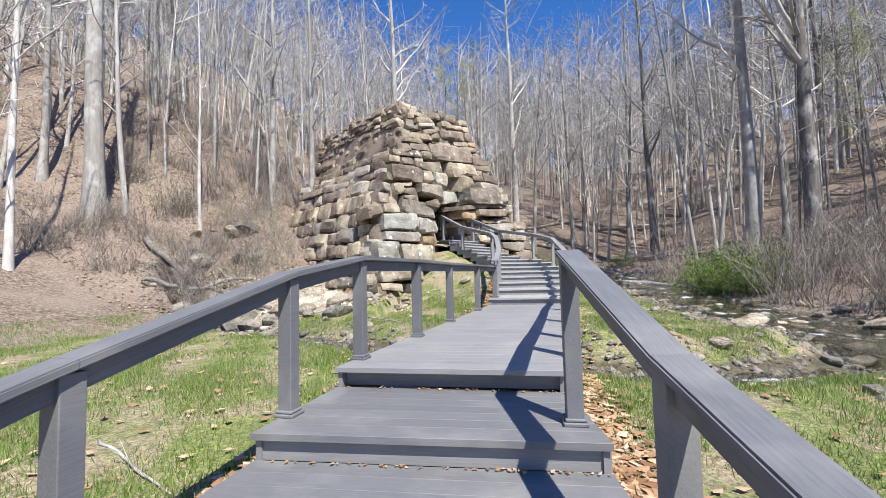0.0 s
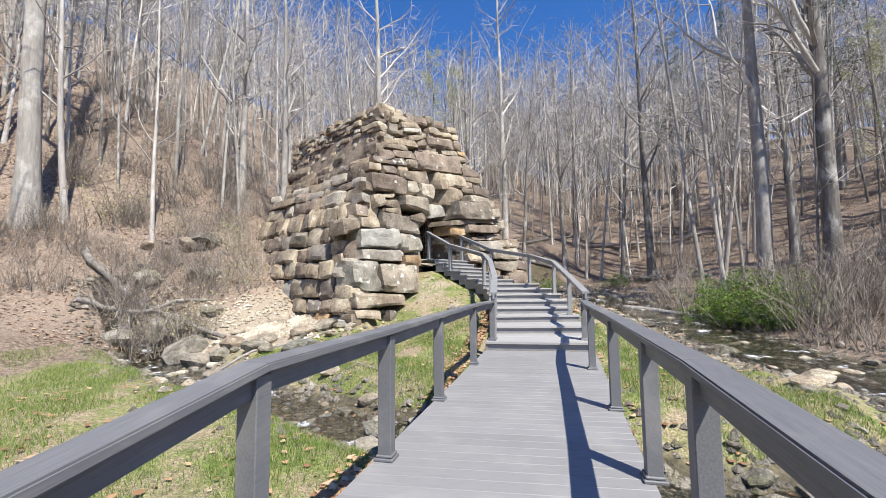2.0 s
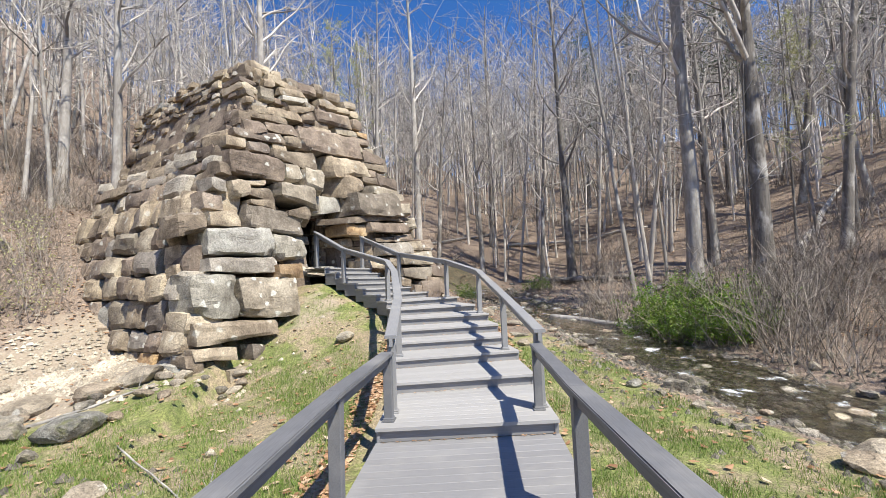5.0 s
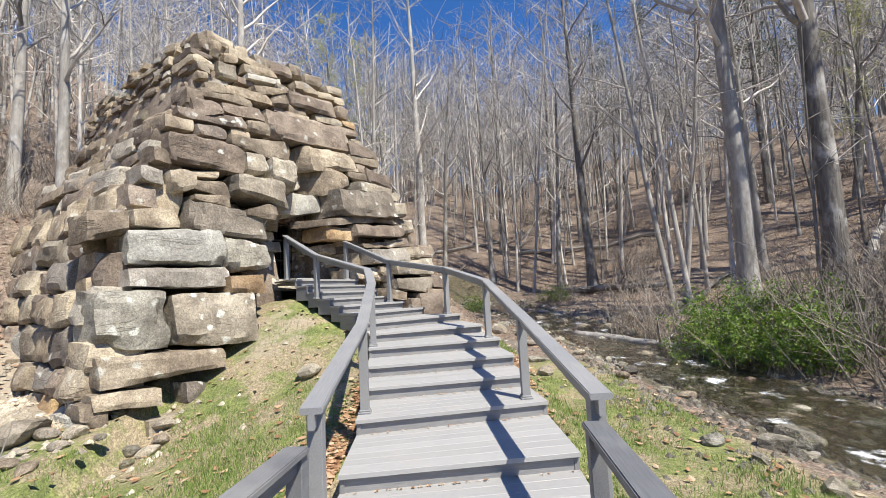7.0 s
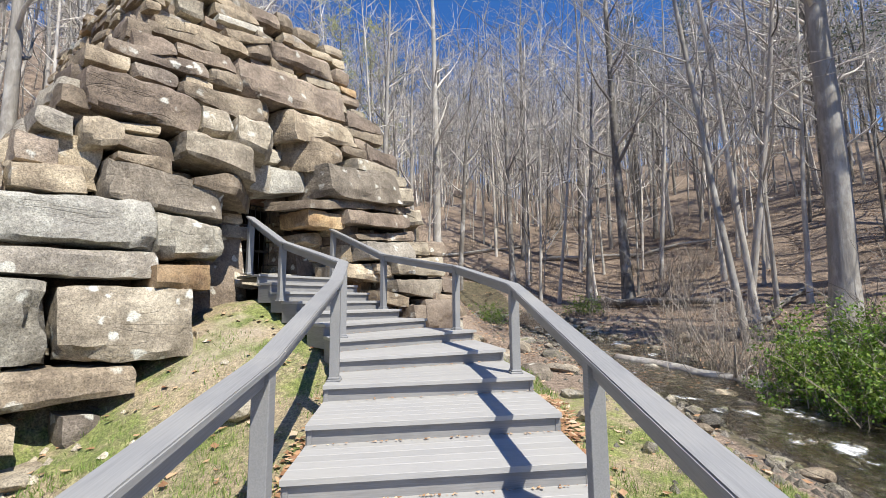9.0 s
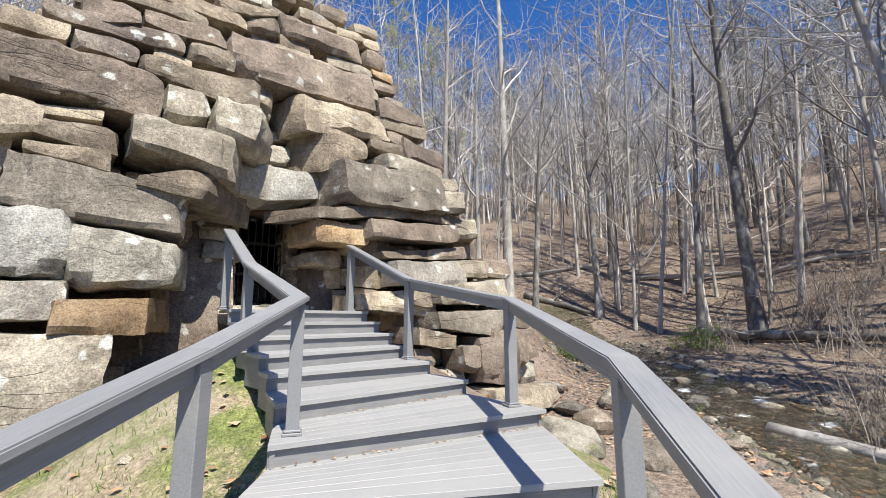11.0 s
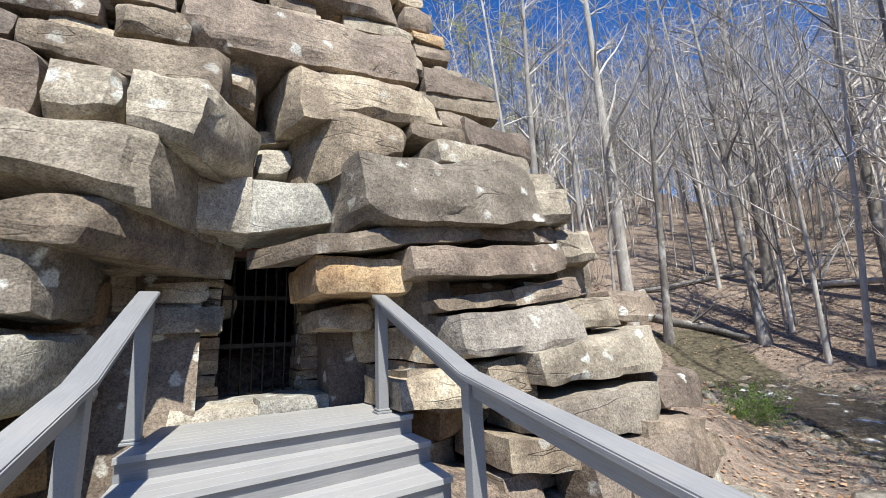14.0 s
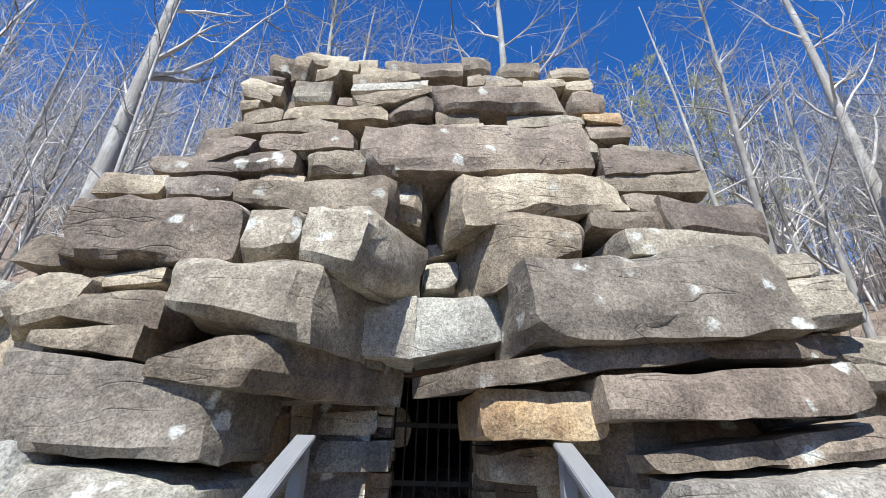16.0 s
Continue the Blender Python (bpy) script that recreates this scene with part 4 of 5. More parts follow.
# rubble core with the dark chamber inside
bm = bmesh.new()
low = [bm.verts.new(furnace_place(a, n, -0.6)) for a, n in ((6.2, -9.7), (14.6, -9.7), (14.6, -18.0), (6.2, -18.0))]
top = [bm.verts.new(furnace_place(a, n, 8.05)) for a, n in ((8.2, -11.7), (11.7, -11.7), (11.5, -17.2), (8.2, -17.2))]
for i in range(1, 4):
    bm.faces.new((low[i], low[(i + 1) % 4], top[(i + 1) % 4], top[i]))
bm.faces.new(top)
bmesh.ops.recalc_face_normals(bm, faces=bm.faces[:])
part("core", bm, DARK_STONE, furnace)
# inner wall left and right of the gate passage and above it
for a0, a1, z0, z1 in ((6.6, GATE_A - 0.62, -0.4, 4.3), (GATE_A + 0.62, 14.2, -0.4, 4.3), (7.2, 13.4, 4.3, 8.0)):
    bm = bmesh.new()
    q = []
    for z in (z0, z1):
        n = -8.9 - BATTER * z - (1.0 if z0 > 4 else 1.15)
        lo, hi = max(a0, left_edge(z) + 0.7), min(a1, right_edge(z) - 0.7)
        q.append([bm.verts.new(furnace_place(a, n - t, z)) for t in (0, 0.5) for a in (lo, hi)])
    (c0, c1, c2, c3), (d0, d1, d2, d3) = q
    for f in ((c0, c1, d1, d0), (c2, c3, d3, d2), (c0, c2, d2, d0), (c1, c3, d3, d1), (d0, d1, d3, d2)):
        bm.faces.new(f)
    bmesh.ops.recalc_face_normals(bm, faces=bm.faces[:])
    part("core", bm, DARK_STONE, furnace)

# ---- iron gate ----
gate = thing("iron_gate", Matrix.LocRotScale(furnace_place(GATE_A, -8.9 - BATTER * 3 - 1.85, 2.28), Euler((0, 0, math.atan2(AX.y, AX.x))), None), "closed black iron bar gate in the dark stone doorway", "gate")
for zz in (0.06, 0.62, 1.18, 1.66):
    bm = box(0.96, 0.012, 0.05, 0.003)
    bm.transform(Matrix.Translation((0, 0, zz)))
    part("cross_bar", bm, IRON, gate)
for i in range(8):
    bm = bmesh.new()
    bmesh.ops.create_cone(bm, segments=8, radius1=0.011, radius2=0.011, depth=1.7, cap_ends=True)
    bm.transform(Matrix.Translation((-0.42 + i * 0.12, 0.0, 0.86)))
    part("upright_bar", bm, IRON, gate)
bm = box(1.35, 0.25, 0.14, 0.01)
beam = part("door_beam", bm, TIMBER, None)
beam.matrix_basis = Matrix.LocRotScale(furnace_place(GATE_A, -8.9 - BATTER * 3 - 1.75, 4.02), Euler((0, 0, math.atan2(AX.y, AX.x))), None)
tagged(beam, "dark red-brown timber beam over the gate", "beam")

# ---- trees ----


class Tubes:
    def __init__(self):
        self.v, self.f = [], []

    def add(self, pts, radii, sides):
        base = len(self.v)
        for i, (p, r) in enumerate(zip(pts, radii)):
            d = (pts[min(i + 1, len(pts) - 1)] - pts[max(i - 1, 0)])
            d = d / (np.linalg.norm(d) + 1e-9)
            u = np.cross(d, (0.31, 0.9, 0.29))
            u /= np.linalg.norm(u) + 1e-9
            w = np.cross(d, u)
            for k in range(sides):
                an = 2 * math.pi * k / sides
                self.v.append(p + (u * math.cos(an) + w * math.sin(an)) * r)
        for i in range(len(pts) - 1):
            for k in range(sides):
                k2 = (k + 1) % sides
                self.f.append((base + i * sides + k, base + i * sides + k2, base + (i + 1) * sides + k2, base + (i + 1) * sides + k))


def grow(rs, start, way, length, steps, wander, up):
    pts = [start]
    d = way / np.linalg.norm(way)
    for _ in range(steps):
        d = d + rs.normal(0, wander, 3) + np.array((0, 0, up))
        d /= np.linalg.norm(d)
        pts.append(pts[-1] + d * length / steps)
    return pts


def tree_parts(seed, height, radius, limbs, twigs, lean=0.03, fork=0.35, sub=3):
    """Trunk and bare crown as two tube sets."""
    rs = np.random.RandomState(seed)
    trunk, crown = Tubes(), Tubes()
    n = 12
    pts = grow(rs, np.array((0, 0, -0.4)), np.array((rs.normal(0, lean), rs.normal(0, lean), 1)), height, n, 0.013, 0.012)
    radii = [radius * (1.35 if i == 0 else 1.0) * (1 - 0.9 * (i / n) ** 0.9) + 0.008 for i in range(n + 1)]
    trunk.add(pts, radii, 9)

    def at(t):
        k = min(int(t * n), n - 1)
        return pts[k] + (pts[k + 1] - pts[k]) * (t * n - k)
    for i in range(limbs):
        t = rs.uniform(fork, 0.97)
        p = at(t)
        an = rs.uniform(0, 2 * math.pi)
        steep = rs.uniform(0.35, 1.3)
        l = height * rs.uniform(0.10, 0.30) * (1.25 - t)
        b = grow(rs, p, np.array((math.cos(an), math.sin(an), steep)), l, 5, 0.14, 0.06)
        r0 = max(0.012, radius * 0.42 * (1.1 - t))
        crown.add(b, [r0 * (1 - 0.85 * j / 5) + 0.003 for j in range(6)], 4)
        for j in range(twigs):
            q = b[rs.randint(1, 6)]
            w = np.array((math.cos(an), math.sin(an), 0.5)) + rs.normal(0, 0.7, 3)
            tl = l * rs.uniform(0.25, 0.6)
            c = grow(rs, q, w, tl, 3, 0.2, 0.08)
            crown.add(c, [0.35 * r0 + 0.003, 0.2 * r0 + 0.003, 0.004, 0.002], 3)
            for k in range(sub):
                q2 = c[rs.randint(1, 4)]
                c2 = grow(rs, q2, w + rs.normal(0, 0.8, 3), tl * rs.uniform(0.3, 0.7), 2, 0.2, 0.05)
                crown.add(c2, [0.0045, 0.0035, 0.002], 3)
    return trunk, crown


def tree_meshes(name, seed, bark, *args, **kw):
    trunk, crown = tree_parts(seed, *args, **kw)
    out = []
    for nm, tb, mt in (("trunk", trunk, bark), ("crown", crown, TWIG)):
        me = bpy.data.meshes.new(name + "_" + nm)
        me.from_pydata([tuple(v) for v in tb.v], [], tb.f)
        me.materials.append(mt)
        me.shade_smooth()
        out.append(me)
    return out


def plant_tree(meshes, x, y, turn, scale, label, group, sink=0.0, tilt=(0, 0)):
    ob = thing("tree", pose(x, y, gz(x, y) - sink, tilt[0], tilt[1], turn) @ Matrix.Scale(scale, 4), label, "tree", group)
    for me, nm in zip(meshes, ("trunk", "crown")):
        c = new(nm, me)
        c.parent = ob
    return ob


NEAR_TREES = [tree_meshes("near_tree", 11 + i, PALE_BARK if i in (1, 4) else BARK, 19 + 2 * (i % 3), 0.21 + 0.03 * (i % 3), 26, 7, fork=0.30, sub=4) for i in range(6)]
THIN_TREES = [tree_meshes("thin_tree", 31 + i, (BARK, PALE_BARK, TWIG)[i % 3], 12 + 2 * (i % 4), 0.055 + 0.018 * (i % 3), 18, 6, lean=0.06, fork=0.25, sub=2) for i in range(8)]
LABEL_BIG = "tall bare grey-barked tree on the wooded slope"
# trees that stand out: x, y, mesh, turn, scale
for x, y, k, turn, s in ((11.75, 16.1, 1, 20, 1.3), (13.3, 14.6, 2, 140, 1.2), (2.1, 31.5, 4, 60, 1.25), (3.4, 31.6, 0, 15, 0.85), (6.6, 31.2, 3, 120, 0.95), (11.0, 25.8, 5, 200, 1.0), (9.6, 27.2, 0, 75, 0.8), (11.5, 33, 2, 310, 0.9),
                         (-17.0, 11.9, 1, 10, 1.7), (-8.9, 16.4, 4, 90, 0.8), (-12.6, 19.0, 1, 200, 0.9), (-5.35, 21.2, 4, 33, 1.0), (16.2, 12.4, 0, 300, 1.4), (-20.5, 12.5, 1, 80, 0.8), (8.4, 36, 5, 20, 0.9), (-0.6, 29.5, 3, 250, 0.8)):
    plant_tree(NEAR_TREES[k], x, y, turn, s, LABEL_BIG, "trees of the wood")
rs = np.random.RandomState(8)
count = 0
placed = []
while count < 290:
    ang = rs.uniform(-1.5, 1.2) if count < 205 else rs.uniform(-1.25, -0.25) if count < 250 else rs.uniform(0.35, 1.05)
    dist = 15 + 42 * rs.rand() ** 1.2
    x, y = dist * math.sin(ang) + 1, -4 + dist * math.cos(ang)
    ds = float(to_line(np.array([x]), np.array([y]), STREAM)[0])
    if abs(ds) < 2.6 or (-13 < ds < 0 and y < 14) or (-6 < ds < 0 and y < 24) or (x > -14.5 and y < 13 and x < 0) or math.hypot(x + 4.5, y - 15.8) < 7.2 or math.hypot(x - 1, y - 7) < 9 or (x > 8 and y < 14.5 and x < 19):
        continue
    if any(math.hypot(x - a, y - b) < 0.9 for a, b in placed):
        continue
    placed.append((x, y))
    big = rs.rand() < 0.13
    meshes = NEAR_TREES[rs.randint(6)] if big else THIN_TREES[rs.randint(8)]
    plant_tree(meshes, x, y, rs.uniform(0, 360), rs.uniform(0.6, 0.95) if big else rs.uniform(0.8, 1.35), LABEL_BIG if big else "slender bare young tree on the wooded slope", "trees of the wood", 0.1, (rs.normal(0, 2.5), rs.normal(0, 2.5)))
    count += 1


def far_woods():
    rs = np.random.RandomState(77)
    tb = Tubes()
    made = 0
    while made < 2350:
        ang = rs.uniform(-1.6, 1.15)
        dist = 28 + 95 * rs.rand()
        x, y = dist * math.sin(ang), 2 + dist * math.cos(ang)
        if abs(float(to_line(np.array([x]), np.array([y]), STREAM)[0])) < 3 or math.hypot(x + 4.5, y - 15.8) < 8:
            continue
        if made > 1500:
            ang, dist = rs.uniform(-0.5, 0.3), rs.uniform(40, 75)
            x, y = dist * math.sin(ang), 2 + dist * math.cos(ang)
        if made > 1700:
            ang, dist = rs.uniform(0.0, 1.0), rs.uniform(48, 110)
            x, y = dist * math.sin(ang), 2 + dist * math.cos(ang)
        made += 1
        h = rs.uniform(10, 21)
        r = 0.03 + 0.11 * rs.rand() ** 2
        pts = grow(rs, np.array((x, y, gz(x, y) - 0.3)), np.array((rs.normal(0, 0.05), rs.normal(0, 0.05), 1)), h, 4, 0.03, 0.02)
        tb.add(pts, [r, r * 0.8, r * 0.55, r * 0.3, 0.02], 4)
        for i in range(17):
            t = rs.uniform(0.2, 1.0) * 3.99
            p = pts[int(t)] + (pts[int(t) + 1] - pts[int(t)]) * (t - int(t))
            w = np.array((rs.normal(), rs.normal(), rs.uniform(0.5, 1.6)))
            c = grow(rs, p, w, rs.uniform(1.2, 4.0), 2, 0.2, 0.1)
            tb.add(c, [0.035, 0.024, 0.01], 3)
            for k in range(2):
                c2 = grow(rs, c[rs.randint(1, 3)], w + rs.normal(0, 0.8, 3), rs.uniform(0.6, 1.8), 1, 0.2, 0.1)
                tb.add(c2, [0.016, 0.008], 3)
    ob = raw("far_woods", tb.v, tb.f, TWIG, None, True)
    tagged(ob, "distant bare grey woods covering the hillsides", "woods", kind="stuff")


far_woods()

# ---- rocks ----


def rock_mesh(seed, mat):
    rng = random.Random(seed)
    bm = bmesh.new()
    bmesh.ops.create_icosphere(bm, subdivisions=2, radius=0.5)
    off = Vector((rng.uniform(0, 50), rng.uniform(0, 50), rng.uniform(0, 50)))
    planes = [Vector((rng.gauss(0, 1), rng.gauss(0, 1), rng.gauss(0, 0.8))).normalized() for _ in range(7)]
    for v in bm.verts:
        c = v.co.copy()
        for p in planes:
            over = c.dot(p) - 0.33
            if over > 0:
                c -= p * over * 0.85
        c += noise.noise_vector(c * 2.5 + off) * 0.07
        v.co = Vector((c.x * 1.25, c.y, c.z * 0.72))
    me = bpy.data.meshes.new("rock")
    bm.to_mesh(me)
    bm.free()
    me.materials.append(mat)
    return me


ROCKS = [rock_mesh(50 + i, (RIVER_STONE, GREY_STONE, RIVER_STONE, STONE)[i % 4]) for i in range(12)]


def place_rock(x, y, size, rng, label, group, base=None):
    ob = new("rock", rng.choice(ROCKS))
    z = gz(x, y) if base is None else base
    ob.matrix_world = pose(x, y, z + size * 0.16, rng.uniform(-14, 14), rng.uniform(-14, 14), rng.uniform(0, 360)) @ Matrix.Diagonal((size, size * rng.uniform(0.7, 1.1), size * rng.uniform(0.6, 1.1), 1))
    return tagged(ob, label, "rock", group)


def along(line, t):
    seg = [math.hypot(b[0] - a[0], b[1] - a[1]) for a, b in zip(line[:-1], line[1:])]
    s = t * sum(seg)
    for (a, b), l in zip(zip(line[:-1], line[1:]), seg):
        if s <= l:
            return a[0] + (b[0] - a[0]) * s / l, a[1] + (b[1] - a[1]) * s / l, (b[1] - a[1]) / l, -(b[0] - a[0]) / l
        s -= l
    return (*line[-1], 1, 0)


rng = random.Random(21)
near_stream = STREAM[2:10]
for i in range(165):
    x, y, nx, ny = along(near_stream, rng.random())
    o = rng.gauss(0, 1.0)
    place_rock(x + nx * o, y + ny * o, 0.17 + 0.38 * rng.random() ** 2, rng, "wet grey stone lying in the shallow stream", "stones of the stream")
for i in range(42):
    x, y, nx, ny = along(BROOK[2:9], rng.random())
    o = rng.gauss(0, 0.7)
    place_rock(x + nx * o, y + ny * o, 0.14 + 0.32 * rng.random() ** 2, rng, "grey stone beside the small brook", "stones of the brook")
for i in range(95):
    x, y = rng.uniform(-14, -3.8), rng.uniform(7.5, 14)
    if math.hypot(x + 4.5, y - 15.5) < 5.6 or y < 6.1 - (x + 5.2) * 0.72 + 0.8:
        continue
    place_rock(x, y, 0.25 + 0.9 * rng.random() ** 2.5, rng, "pale angular rock on the bank below the ruin", "rocks of the bank")
for x, y, s in ((-8.4, 9.6, 1.5), (-9.8, 10.2, 1.7), (-10.6, 9.5, 1.3), (-6.0, 9.4, 0.9), (-4.9, 9.6, 0.7), (-11.5, 14.5, 1.6), (-9.0, 16.5, 1.5), (3.1, 13.4, 0.8), (3.3, 12.6, 0.7), (2.7, 14.2, 0.9), (3.5, 14.6, 0.7), (3.9, 15.6, 0.8), (4.3, 14.0, 0.6), (4.7, 16.1, 0.7), (3.5, 16.9, 0.9), (4.1, 12.9, 0.5), (3.2, 17.7, 0.8), (4.2, 18.3, 0.9), (2.9, 19.0, 0.7), (4.9, 17.5, 0.6), (4.6, 19.6, 0.8), (-0.4, -3.1, 0.5)):
    place_rock(x, y, s, rng, "large weathered grey boulder half sunk in the bank", "boulders of the bank", gz(x, y) - 0.14 * s)
for i in range(20):
    x, y = rng.uniform(-5.2, -2.4), rng.uniform(8.9, 10.6)
    place_rock(x, y, rng.uniform(0.12, 0.4), rng, "pale broken stone fallen at the foot of the ruin", "rubble of the ruin")
place_rock(-0.55, 10.9, 0.42, rng, "reddish stone lying beside the stairs", "rocks of the bank")



def stream_stones():
    """The many middling stones of both beds, joined."""
    rs = np.random.RandomState(17)
    base = []
    for k in range(6):
        bm = bmesh.new()
        bmesh.ops.create_icosphere(bm, subdivisions=1, radius=0.5)
        cut = [Vector(rs.normal(0, 1, 3)).normalized() for _ in range(6)]
        for v in bm.verts:
            for p in cut:
                over = v.co.dot(p) - 0.3
                if over > 0:
                    v.co -= p * over
        bm.verts.index_update()
        base.append((np.array([v.co[:] for v in bm.verts]), [tuple(v.index for v in f.verts) for f in bm.faces]))
        bm.free()
    verts, faces = [], []
    for i in range(900):
        line, wide = (STREAM[2:10], 1.15) if i < 660 else (BROOK[1:9], 0.75)
        x, y, nx, ny = along(line, rs.rand())
        o = rs.normal(0, wide)
        x, y = x + nx * o, y + ny * o
        s = 0.09 + 0.26 * rs.rand() ** 2
        pts, fs = base[rs.randint(6)]
        an = rs.uniform(0, 6.28)
        c, sn = math.cos(an), math.sin(an)
        z = gz(x, y) + s * 0.12
        b0 = len(verts)
        for px, py, pz in pts:
            px, py = px * 1.4, py * 0.95
            verts.append((x + s * (px * c - py * sn), y + s * (px * sn + py * c), z + s * pz * 0.7))
        faces += [tuple(b0 + j for j in f) for f in fs]
    tagged(raw("stream_stones", verts, faces, RIVER_STONE), "many angular grey stones along the stream beds", "stones", kind="stuff")


stream_stones()

# ---- small cover: pebbles, leaves, grass ----


def scatter(name, count, sample, shape, mat, label, category, seed):
    rs = np.random.RandomState(seed)
    xs, ys = sample(rs, count)
    zs = ground_height(xs, ys)
    verts, faces = [], []
    for x, y, z in zip(xs, ys, zs):
        v, f = shape(rs, x, y, z)
        b = len(verts)
        verts += v
        faces += [tuple(b + i for i in q) for q in f]
    ob = raw(name, verts, faces, mat)
    return tagged(ob, label, category, kind="stuff")


def pebble(rs, x, y, z):
    s = rs.uniform(0.025, 0.10)
    an = rs.uniform(0, 6.28)
    pts = []
    for k in range(5):
        r = s * rs.uniform(0.7, 1.2)
        pts.append((x + r * math.cos(an + k * 1.257), y + r * math.sin(an + k * 1.257), z - 0.01))
    top = (x, y, z + s * rs.uniform(0.5, 0.9))
    return pts + [top], [(k, (k + 1) % 5, 5) for k in range(5)]


def leaf(rs, x, y, z):
    s = rs.uniform(0.03, 0.07)
    an, c, sn = rs.uniform(0, 6.28), 0, 0
    c, sn = math.cos(an), math.sin(an)
    lift = rs.uniform(0.005, 0.03)
    out = []
    for u, v, h in ((-1, 0, rs.uniform(0, 0.5)), (-0.2, -0.62, rs.uniform(-0.1, 0.4)), (1, 0, rs.uniform(0, 0.6)), (-0.1, 0.6, rs.uniform(-0.1, 0.4))):
        out.append((x + s * (u * c - v * sn), y + s * (u * sn + v * c), z + lift + s * h))
    return out, [(0, 1, 2), (0, 2, 3)]


def blade(rs, x, y, z):
    h = rs.uniform(0.03, 0.10)
    an = rs.uniform(0, 6.28)
    w = 0.005
    dx, dy = math.cos(an) * w, math.sin(an) * w
    lx, ly = rs.normal(0, 0.03), rs.normal(0, 0.03)
    return [(x - dx, y - dy, z - 0.01), (x + dx, y + dy, z - 0.01), (x + lx, y + ly, z + h)], [(0, 1, 2)]


def off_walk(xs, ys):
    return (np.abs(xs - 0.3 - 0.14 * np.maximum(ys, 0)) > 0.98 + 0.045 * np.maximum(-ys, 0)) | (ys > 11)


def lawn_points(rs, n):
    xs, ys = [], []
    while sum(len(a) for a in xs) < n:
        x, y = rs.uniform(-10.5, 5.6, 20000), rs.uniform(-6, 12.5, 20000)
        ds, db = to_line(x, y, STREAM), to_line(x, y, BROOK)
        patch = np.sin(x * 1.7 + 1.3 * np.sin(y * 1.1)) * np.cos(y * 1.9 + np.sin(x * 0.9)) + 0.6 * np.sin(x * 4.3 + y * 2.2)
        ok = (ds < -1.5) & (np.abs(db) > 0.8) & ((db > 0) | (x > -5.4)) & off_walk(x, y) & (patch > rs.uniform(-1.0, 0.9, 20000))
        ok &= ~((x < -2.6) & (y > 9.3)) & ~((x < 0.3) & (y > 10.6) & (rs.rand(20000) < 0.8)) & ~((x < -3.9) & (y > 8.2))
        near = np.exp(-np.hypot(x - 0.5, y - 3) / 6)
        ok &= rs.uniform(0, 0.6, 20000) < near + 0.12
        xs.append(x[ok]), ys.append(y[ok])
    return np.concatenate(xs)[:n], np.concatenate(ys)[:n]


scatter("grass", 190000, lawn_points, blade, BLADES, "patchy short spring grass on the lawn", "grass", 3)


def bed_points(rs, n):
    t = rs.rand(n)
    half = int(n * 0.65)
    out = [along(STREAM[2:10], v) for v in t[:half]] + [along(BROOK[1:9], v) for v in t[half:]]
    o = np.concatenate([rs.normal(0, 1.25, half), rs.normal(0, 0.65, n - half)])
    return np.array([p[0] + p[2] * k for p, k in zip(out, o)]), np.array([p[1] + p[3] * k for p, k in zip(out, o)])


scatter("pebbles", 12000, bed_points, pebble, RIVER_STONE, "small wet pebbles along the stream beds", "pebbles", 4)


def scree_points(rs, n):
    return rs.normal(-6.6, 1.7, n), rs.normal(10.8, 0.9, n)


scatter("scree", 1800, scree_points, pebble, GREY_STONE, "loose pale stone chips on the bare bank", "gravel", 5)


def leaf_points(rs, n):
    a, b, c = int(n * 0.05), int(n * 0.35), n - int(n * 0.05) - int(n * 0.35)
    x1, y1 = rs.uniform(-7, 6, a), rs.uniform(-6, 13, a)
    # drifts along both sides of the walk
    y2 = -5 + 16 * rs.rand(b) ** 1.7
    x2 = 0.3 + 0.14 * np.maximum(y2, 0) + rs.choice((-1.0, 1.0), b) * (1.0 + 0.045 * np.maximum(-y2, 0) + np.abs(rs.normal(0, 0.16, b)))
    an, d = rs.uniform(-1.3, 1.3, c), rs.uniform(12, 34, c)
    x3, y3 = 1 + d * np.sin(an), 4 + d * np.cos(an)
    x, y = np.concatenate([x1, x2, x3]), np.concatenate([y1, y2, y3])
    ok = off_walk(x, y)
    return x[ok], y[ok]


scatter("fallen_leaves", 56000, leaf_points, leaf, LITTER, "curled brown fallen leaves along the walk and slopes", "leaves", 6)

# ---- shrubs ----


